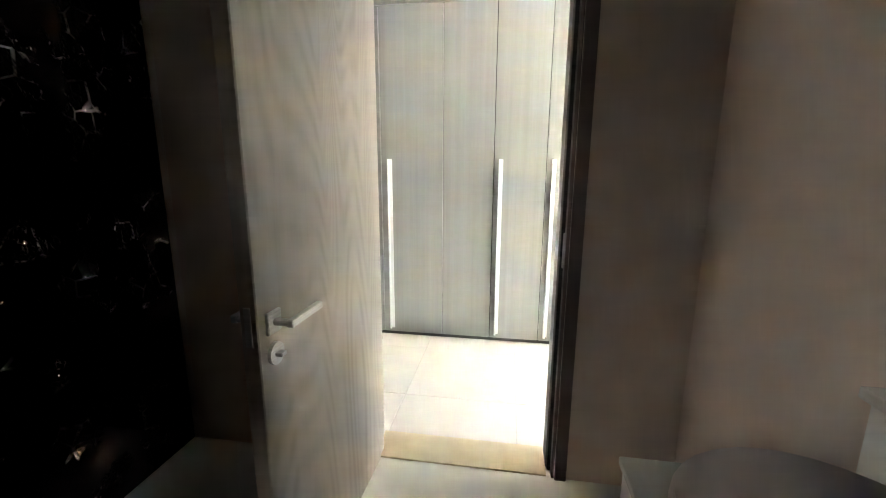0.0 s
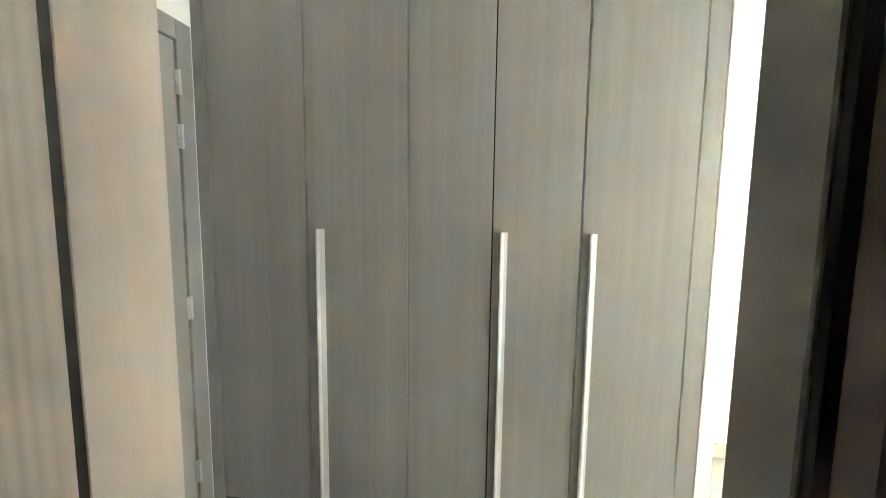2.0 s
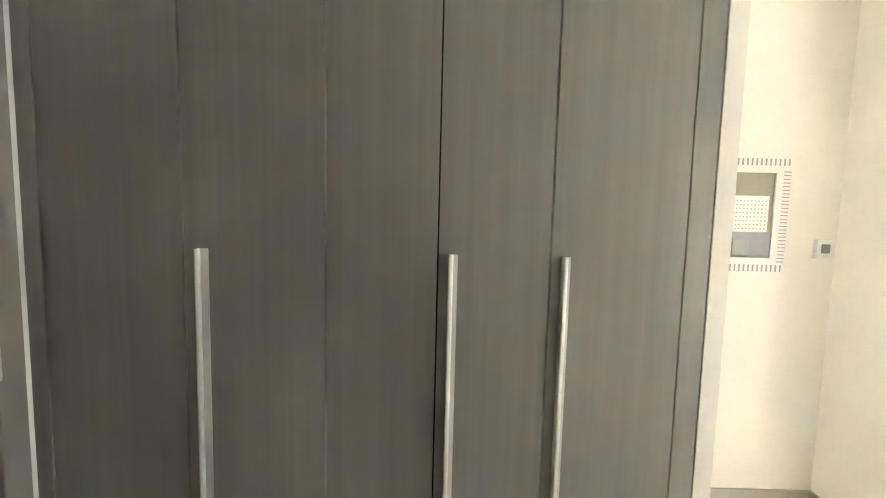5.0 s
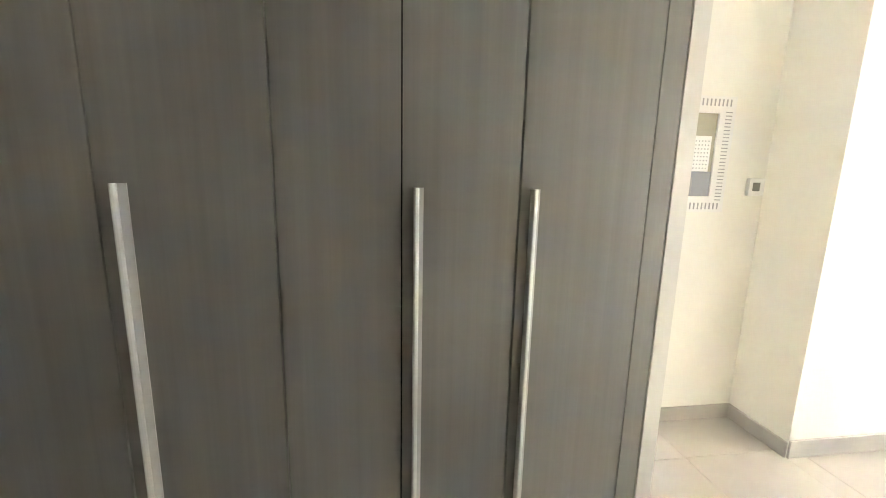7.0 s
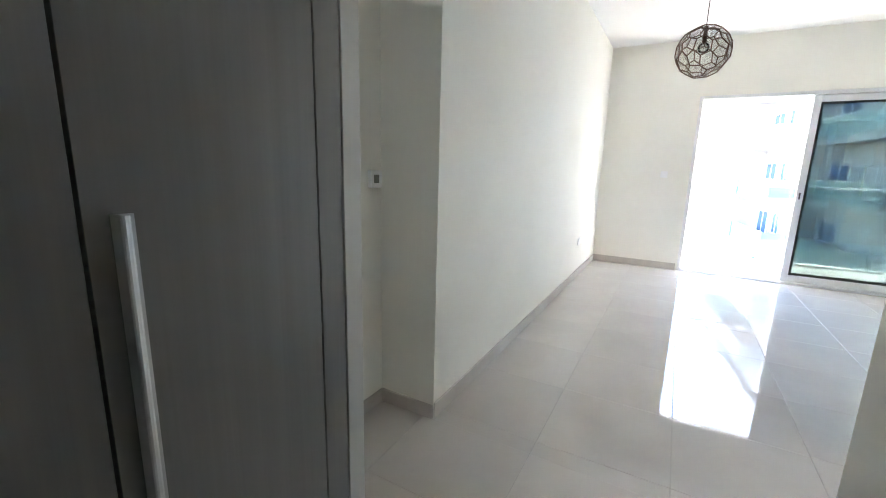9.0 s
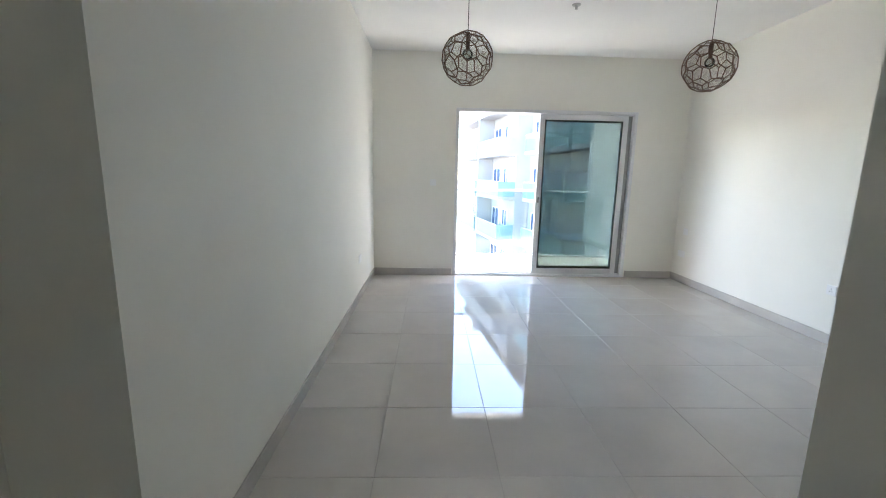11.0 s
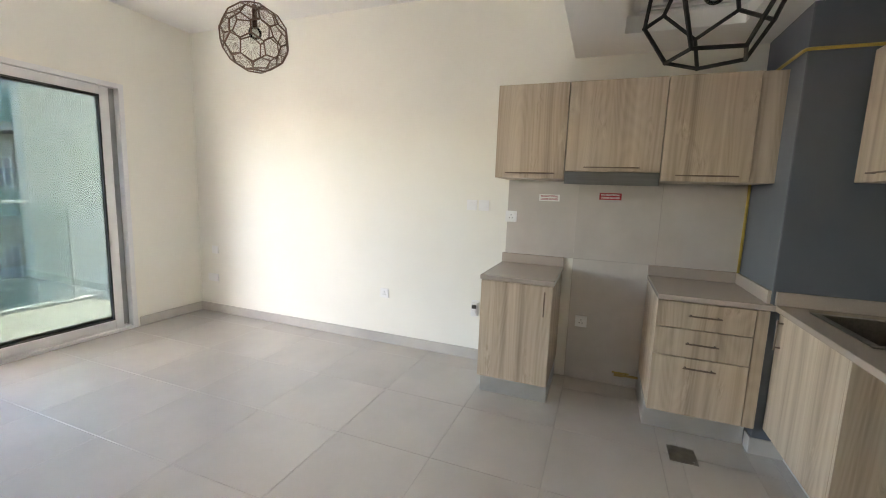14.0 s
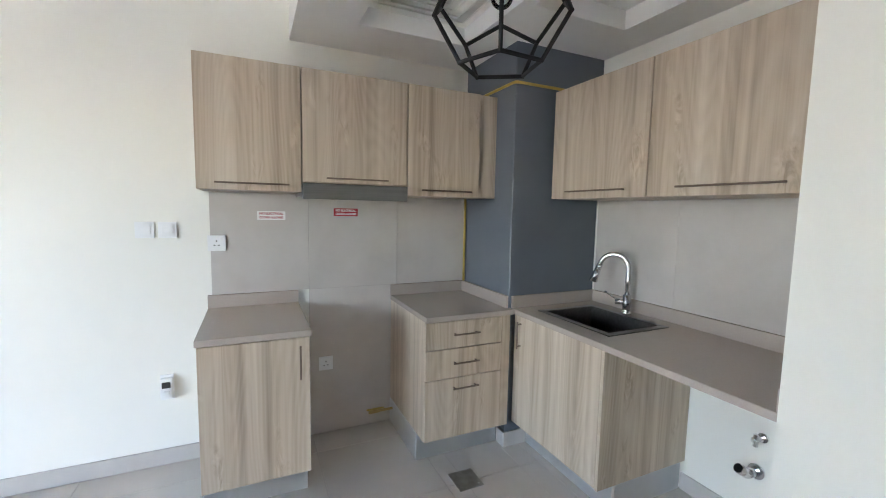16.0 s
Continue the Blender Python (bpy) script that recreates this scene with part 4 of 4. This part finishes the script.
plate("light_switch", "e", (-3.235, 1.355), 0.088, 0.088, "white single light switch beside the cabinets", "light switch", True)
plate("light_switch", "e", (-3.340, 1.355), 0.088, 0.088, "white single light switch beside the cabinets", "light switch", True)
plate("power_socket", "e", (-2.409, 0.487), 0.088, 0.088, "white power socket low on the wall", "power socket", False, True)
plate("power_socket", "s", (-3.577, 1.278), 0.092, 0.09, "white power socket on the splashback", "power socket", False, True)
plate("power_socket", "s", (-4.184, 0.478), 0.088, 0.09, "white power socket low in the cooker space", "power socket", False, True)
iso = plate("cooker_isolator", "e", (-3.306, 0.46), 0.066, 0.145, "white isolator switch box low on the wall", "isolator switch")
part("cover", box(LIV_E - 0.040, LIV_E - 0.008, -3.336, -3.276, 0.40, 0.52, 0.006, 2), WHITEPL, iso)
part("window", box(LIV_E - 0.042, LIV_E - 0.039, -3.327, -3.285, 0.465, 0.500, 0.001, 1), DARKPL, iso, "dark switch window")
part("knob", box(LIV_E - 0.050, LIV_E - 0.039, -3.322, -3.290, 0.425, 0.450, 0.003, 2), WHITEPL, iso)
plate("power_socket", "e", (-0.20, 0.40), 0.15, 0.088, "white double plate low on the wall in the corner", "power socket")
plate("data_socket", "e", (-0.24, 0.72), 0.088, 0.088, "white blank plate on the wall in the corner", "wall plate")
plate("light_switch", "n", (0.831, 1.324), 0.086, 0.086, "white switch plate beside the balcony door", "light switch", True)
plate("power_socket", "w", (-1.20, 0.467), 0.15, 0.088, "white double power socket low on the wall", "power socket")


def sign(y, z, w, h, ground, ink, label):
    u = thing("sign", (LIV_E - 0.01, y, z), label, "sign", "cooker signs")
    part("sticker", box(LIV_E - 0.0115, LIV_E - 0.0101, y - w / 2, y + w / 2, z - h / 2, z + h / 2), ground, u)
    for k, line in enumerate(("NO ELECTRICAL", "COOKER ALLOWED")):
        cu = bpy.data.curves.new("text", "FONT")
        cu.body, cu.size, cu.align_x, cu.align_y, cu.extrude = line, h * 0.36, "CENTER", "CENTER", 0.0002
        cu.offset = 0.0007
        ob = new("lettering", cu)
        ob.parent = u
        cu.materials.append(ink)
        ob.matrix_local = Matrix.Translation((-0.0020, 0, h * (0.22 if k == 0 else -0.22))) @ Euler((radians(90), 0, radians(-90))).to_matrix().to_4x4()
        dg = bpy.context.evaluated_depsgraph_get()
        me = bpy.data.meshes.new_from_object(ob.evaluated_get(dg))
        ml = ob.matrix_local.copy()
        bpy.data.objects.remove(ob)
        wd = max(v.co.x for v in me.vertices) - min(v.co.x for v in me.vertices)
        me.transform(Matrix.Diagonal((w * 0.84 / wd, 1, 1, 1)))
        o2 = new("lettering", me)
        o2.parent, o2.matrix_local = u, ml


sign(-3.872, 1.440, 0.158, 0.052, mixed("white_sticker", (0.84, 0.84, 0.83), (0.88, 0.88, 0.87), 9, 0.3), RED, "white sticker with red words about cookers")
sign(-4.318, 1.466, 0.155, 0.050, RED, WHITEPL, "red sticker with white words about cookers")


# ---- ceiling fittings ----
av = thing("air_diffuser", (3.62, -4.63, SOFFIT_Z + 0.1), "square white air diffuser with nested vanes in the tray", "air vent")
zc = SOFFIT_Z + 0.10
for k in range(5):
    s = bmesh.new()
    o, i = 0.285 - k * 0.055, 0.285 - k * 0.055 - 0.034
    drop = 0.012 + 0.006 * (k % 2)
    q = [[s.verts.new((3.62 + sx * r, -4.63 + sy * r, z)) for sx, sy in ((-1, -1), (1, -1), (1, 1), (-1, 1))] for r, z in ((o, zc - 0.002), (i, zc - drop - 0.012), (i - 0.003, zc - drop - 0.010), (o - 0.003, zc))]
    for a, bb in zip(q, q[1:]):
        for j in range(4):
            s.faces.new((a[j], a[(j + 1) % 4], bb[(j + 1) % 4], bb[j]))
    part("vane", s, CEIL, av)
part("backing", box(3.34, 3.90, -4.91, -4.35, zc - 0.0015, zc + 0.002), CEIL, av)


def geo_frame(name, at, r, subdiv, bar, mat, label, category, panels=None, squash=1.0, jitter=0.0, seed=3, aim=None):
    """A pendant whose shade is a cage: the dual of a subdivided icosahedron, one bar for each edge."""
    rnd = random.Random(seed)
    u = thing(name, at, label, category, "pendant lamps")
    ico = bmesh.new()
    bmesh.ops.create_icosphere(ico, subdivisions=subdiv, radius=1.0)
    if jitter:
        for v in ico.verts:
            v.co = (v.co + Vector([rnd.uniform(-jitter, jitter) for _ in range(3)])).normalized()
    ico.faces.ensure_lookup_table()
    cen = {f.index: f.calc_center_median().normalized() * r for f in ico.faces}
    if aim is not None:
        low = min(cen.values(), key=lambda p: (round(p.z, 4), p.x))
        turn = Matrix.Rotation(aim - math.atan2(low.y, low.x), 3, "Z")
        cen = {k: turn @ p for k, p in cen.items()}
    cage = bmesh.new()
    for e in ico.edges:
        if len(e.link_faces) == 2:
            a, b = (cen[f.index] for f in e.link_faces)
            a, b = Vector((a.x, a.y, a.z * squash)), Vector((b.x, b.y, b.z * squash))
            if subdiv == 1:
                one = bmesh.new()
                d = (b - a).normalized() * bar * 0.7
                add_bar(one, a - d + Vector(at), b + d + Vector(at), bar, 6)
                part("bar", one, mat, u)
            else:
                add_bar(cage, a + Vector(at), b + Vector(at), bar, 5)
    if subdiv > 1:
        tagged(part("cage", cage, mat, u), kind="stuff")
    else:
        cage.free()
    if panels:
        fl_ = bmesh.new()
        for v in ico.verts:
            ring = [cen[f.index] for f in v.link_faces]
            m = v.co.normalized()
            t1 = m.orthogonal().normalized()
            t2 = m.cross(t1)
            ring.sort(key=lambda p: math.atan2(p.dot(t2), p.dot(t1)))
            mid = sum(ring, Vector()) / len(ring)
            hub = mid * rnd.uniform(0.86, 0.95) + (t1 * rnd.uniform(-1, 1) + t2 * rnd.uniform(-1, 1)) * r * 0.05
            for p, p2 in zip(ring, ring[1:] + ring[:1]):
                for tt in (0.12, 0.37, 0.62, 0.87):
                    e0 = p.lerp(p2, tt)
                    add_bar(fl_, e0 + Vector(at), e0.lerp(hub, rnd.uniform(0.55, 0.95)) + Vector(at), bar * 0.2, 3)
        tagged(part("fine_filigree", fl_, panels, u, "fine etched metal filigree"), kind="stuff")
    ico.free()
    return u


def pendant(u, at, r, ceiling_z, cord_r, cap, metal):
    s = bmesh.new()
    add_bar(s, (at[0], at[1], at[2] + r * 0.94), (at[0], at[1], ceiling_z), cord_r, 8)
    part("cord", s, DARKPL, u)
    s = bmesh.new()
    add_bar(s, (at[0], at[1], ceiling_z - 0.045), (at[0], at[1], ceiling_z), cap, 24, cap * 1.0)
    part("ceiling_cap", s, metal, u)
    s = bmesh.new()
    add_bar(s, (at[0], at[1], at[2] + r * 0.30), (at[0], at[1], at[2] + r * 0.97), 0.016, 14)
    part("lamp_holder", s, metal, u)
    s = bmesh.new()
    bmesh.ops.create_uvsphere(s, u_segments=20, v_segments=12, radius=0.042)
    bmesh.ops.translate(s, vec=(at[0], at[1], at[2] + r * 0.16), verts=s.verts)
    part("bulb", smooth(s), CLEAR, u, "unlit clear glass bulb")


LAMP1, LAMP2, LAMP3 = (1.064, -2.45, 2.312), (3.27, -2.0, 2.43), (3.03, -4.62, 2.235)
PLATE_METAL = mixed("etched_copper_foil", (0.17, 0.12, 0.095), (0.26, 0.19, 0.16), 30, 0.35, 0.7)
for at, r, sd in ((LAMP1, 0.197, 3), (LAMP2, 0.215, 8)):
    u = geo_frame("pendant_lamp", at, r, 2, 0.0050, COPPER, "copper-brown faceted wire globe pendant lamp, unlit", "pendant lamp", PLATE_METAL, 1.0, 0.16, sd)
    pendant(u, at, r, CEIL_Z, 0.003, 0.05, COPPER)
u = geo_frame("pendant_lamp", LAMP3, 0.255, 1, 0.0085, BLACKMET, "black dodecahedron frame pendant lamp, unlit", "pendant lamp", aim=radians(148))
pendant(u, LAMP3, 0.255, SOFFIT_Z, 0.004, 0.05, BLACKMET)

sp = thing("sprinkler", (2.15, -1.64, CEIL_Z), "small steel sprinkler head on the ceiling", "sprinkler")
s = bmesh.new()
add_bar(s, (2.15, -1.64, CEIL_Z - 0.008), (2.15, -1.64, CEIL_Z), 0.04, 20)
add_bar(s, (2.15, -1.64, CEIL_Z - 0.045), (2.15, -1.64, CEIL_Z - 0.008), 0.012, 12)
part("head", s, STEEL, sp)

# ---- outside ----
structure("balcony_floor", box(-0.3, 4.16, 0.2, 1.75, -0.22, -0.03), BALCTILE, "tiled balcony floor, darkened to subdue the sun patch", "balcony")
# the darkened render puts less sunlight on the kerb and the unseen side wall
structure("balcony_kerb", box(-0.3, 4.16, 1.63, 1.75, -0.03, 0.0), DIMRENDER, "low white kerb along the balcony edge, darkened to dim the sun on it", "kerb")
structure("balcony_side_wall", box(-0.5, -0.3, 0.2, 1.75, -0.3, 3.2), DIMRENDER, "white balcony side wall, darkened to dim the sun on it", "wall")
rl = thing("balcony_railing", (2.0, 1.69, 0.0), "aqua glass balcony railing with a metal top rail", "railing")
s = bmesh.new()
add_box(s, -0.3, 4.02, 1.665, 1.715, 1.165, 1.20, 0.006, 2)
part("top_rail", s, ALU, rl)
for x in (3.98,):
    part("post", box(x, x + 0.04, 1.67, 1.71, 0.0, 1.165, 0.004, 1), ALU, rl)
for xa, xb in ((-0.29, 1.12), (1.13, 2.55), (2.56, 3.98)):
    p = part("glass_panel", box(xa, xb, 1.685, 1.697, 0.0, 1.165), pane_mat("railing_glass", (0.86, 0.915, 0.91)) if xa < 0 else bpy.data.materials["railing_glass"], rl)
    p.visible_shadow = False

structure("ground", box(-900, 900, 0.6, 1500, -17.5, -17.0), SAND, "pale sandy ground far below", "ground")
structure("ground_behind", box(-900, 900, -900, 0.6, -17.5, -17.0), SAND, "pale sandy ground far below", "ground")
structure("road", box(-300, 300, 52, 62, -17.0, -16.95), ROADM, "grey road below", "road")


# opposite block: local x runs into the building, local y along its front, away from here
ob_b = thing("apartment_building", (9.1, 10.8, -17), "white apartment block opposite with aqua glass balconies", "building")
ob_b.rotation_euler = (0, 0, math.asin(0.15))
FH, F0 = 3.15, 17.03


def bpart(name, bm, mat, parent, label=""):
    return part(name, bm, mat, parent, label, local=True)


def far_window(x, y0, y1, z0, z1):
    """A dark blue window with a white frame and a middle bar, in a front that looks along -x."""
    t, s = 0.08, bmesh.new()
    for q in ((y0, y0 + t, z0, z1), (y1 - t, y1, z0, z1), (y0 + t, y1 - t, z0, z0 + t), (y0 + t, y1 - t, z1 - t, z1), ((y0 + y1) / 2 - t / 2, (y0 + y1) / 2 + t / 2, z0 + t, z1 - t)):
        add_box(s, x - 0.05, x + 0.02, *q)
    wdw = bpart("window", s, UPVC, ob_b)
    bpart("pane", box(x - 0.02, x + 0.001, y0 + t, y1 - t, z0 + t, z1 - t), FARGLASS, wdw)


def far_balcony(x0, x1, y0, y1, z, glass):
    bal = bpart("balcony", box(x0, x1, y0, y1, z - 0.24, z), DIMRENDER, ob_b)
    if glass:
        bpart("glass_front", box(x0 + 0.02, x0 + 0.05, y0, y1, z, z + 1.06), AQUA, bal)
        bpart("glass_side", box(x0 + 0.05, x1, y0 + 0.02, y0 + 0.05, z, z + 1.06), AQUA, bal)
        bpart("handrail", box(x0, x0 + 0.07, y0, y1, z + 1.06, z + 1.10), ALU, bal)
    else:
        bpart("parapet", box(x0, x0 + 0.15, y0, y1, z, z + 1.06), DIMRENDER, bal)
        bpart("parapet", box(x0 + 0.15, x1, y0, y0 + 0.15, z, z + 1.06), DIMRENDER, bal)
    return bal


NX, FX2, SPLIT, TOP = 1.0, -0.1, 13.6, F0 + 4 * FH
# white walls in the darkened render, to hold down the daylight on them
bpart("wall", box(NX, 16, -4, SPLIT, 0, TOP), DIMRENDER, ob_b)
bpart("wall", box(FX2, 16, SPLIT, 27, 0, TOP), DIMRENDER, ob_b)
bpart("roof", box(-0.4, 16.2, -4.2, 27.2, TOP, TOP + 0.3), DIMRENDER, ob_b)
for k in range(-4, 4):
    z = F0 + k * FH
    far_balcony(0.0, NX, 0.4, 5.6, z, True)
    far_balcony(0.0, NX, 6.0, 12.3, z, True)
    far_balcony(FX2 - 1.3, FX2, SPLIT, 19.2, z, k < 1)
    far_balcony(FX2 - 1.3, FX2, 20.0, 26.5, z, k < 1)
    bpart("divider", box(FX2 - 1.3, FX2, 19.2, 19.45, z - 0.24, z + FH - 0.24), DIMRENDER, ob_b)
    for y0, y1, dz in ((10.9, 12.9, 0.02), (8.0, 8.7, 0.5), (6.2, 6.9, 0.5), (4.6, 5.4, 0.02), (2.0, 3.6, 0.02)):
        far_window(NX, y0, y1, z + dz, z + 2.12)
    for y0, y1, dz in ((15.0, 16.2, 0.8), (17.0, 18.8, 0.02), (21.0, 23.0, 0.02), (24.0, 25.4, 0.8)):
        far_window(FX2, y0, y1, z + dz, z + 2.12)

wg = thing("building_wing", (5.4, 3.2, -17), "plain white projecting wing of the apartment building", "building")
part("wall", box(4.27, 6.6, 3.1, 3.3, -17, 14), RENDERW, wg)

# own building's outer shell
structure("floor_slab_above", box(-0.8, 4.8, -8.4, 0.0, 3.2, 3.45), CEIL, "plain concrete slab of the storey above", "slab")
structure("facade_above", box(-6, 10, 0.0, 0.2, 3.2, 9), RENDERW, "white facade of the storeys above", "facade")
structure("facade_below", box(-6, 10, 0.0, 0.2, -17, -0.25), RENDERW, "white facade of the storeys below", "facade")

# ---- floor tiles ----
PITCH, GX, GY, J = 0.601, 0.545, -2.293, 0.0018
tile_meshes = {}


def tile_mesh(w, d):
    key = (round(w, 3), round(d, 3))
    if key not in tile_meshes:
        bm = box(-w / 2, w / 2, -d / 2, d / 2, -0.012, 0.0, 0.0012, 1)
        me = bpy.data.meshes.new("tile")
        bm.to_mesh(me)
        bm.free()
        me.materials.append(TILE)
        tile_meshes[key] = me
    return tile_meshes[key]


for xa, xb, ya, yb in ((0.0, LIV_E, REC_Y, 0.0), (REC_X, COR_E, -5.795, REC_Y), (WR_X - 0.03, COR_E, S_Y, -5.795), (COR_E, LIV_E, BLK_Y, REC_Y), (BLK_X, LIV_E, KIT_S, BLK_Y)):
    for i in range(math.floor((xa - GX) / PITCH), math.ceil((xb - GX) / PITCH)):
        for j in range(math.floor((ya - GY) / PITCH), math.ceil((yb - GY) / PITCH)):
            x0, x1 = max(xa, GX + i * PITCH + J / 2), min(xb, GX + (i + 1) * PITCH - J / 2)
            y0, y1 = max(ya, GY + j * PITCH + J / 2), min(yb, GY + (j + 1) * PITCH - J / 2)
            if x1 - x0 > 0.01 and y1 - y0 > 0.01:
                o = new("tile", tile_mesh(x1 - x0, y1 - y0))
                o.parent = floor
                o.location = ((x0 + x1) / 2, (y0 + y1) / 2, 0)
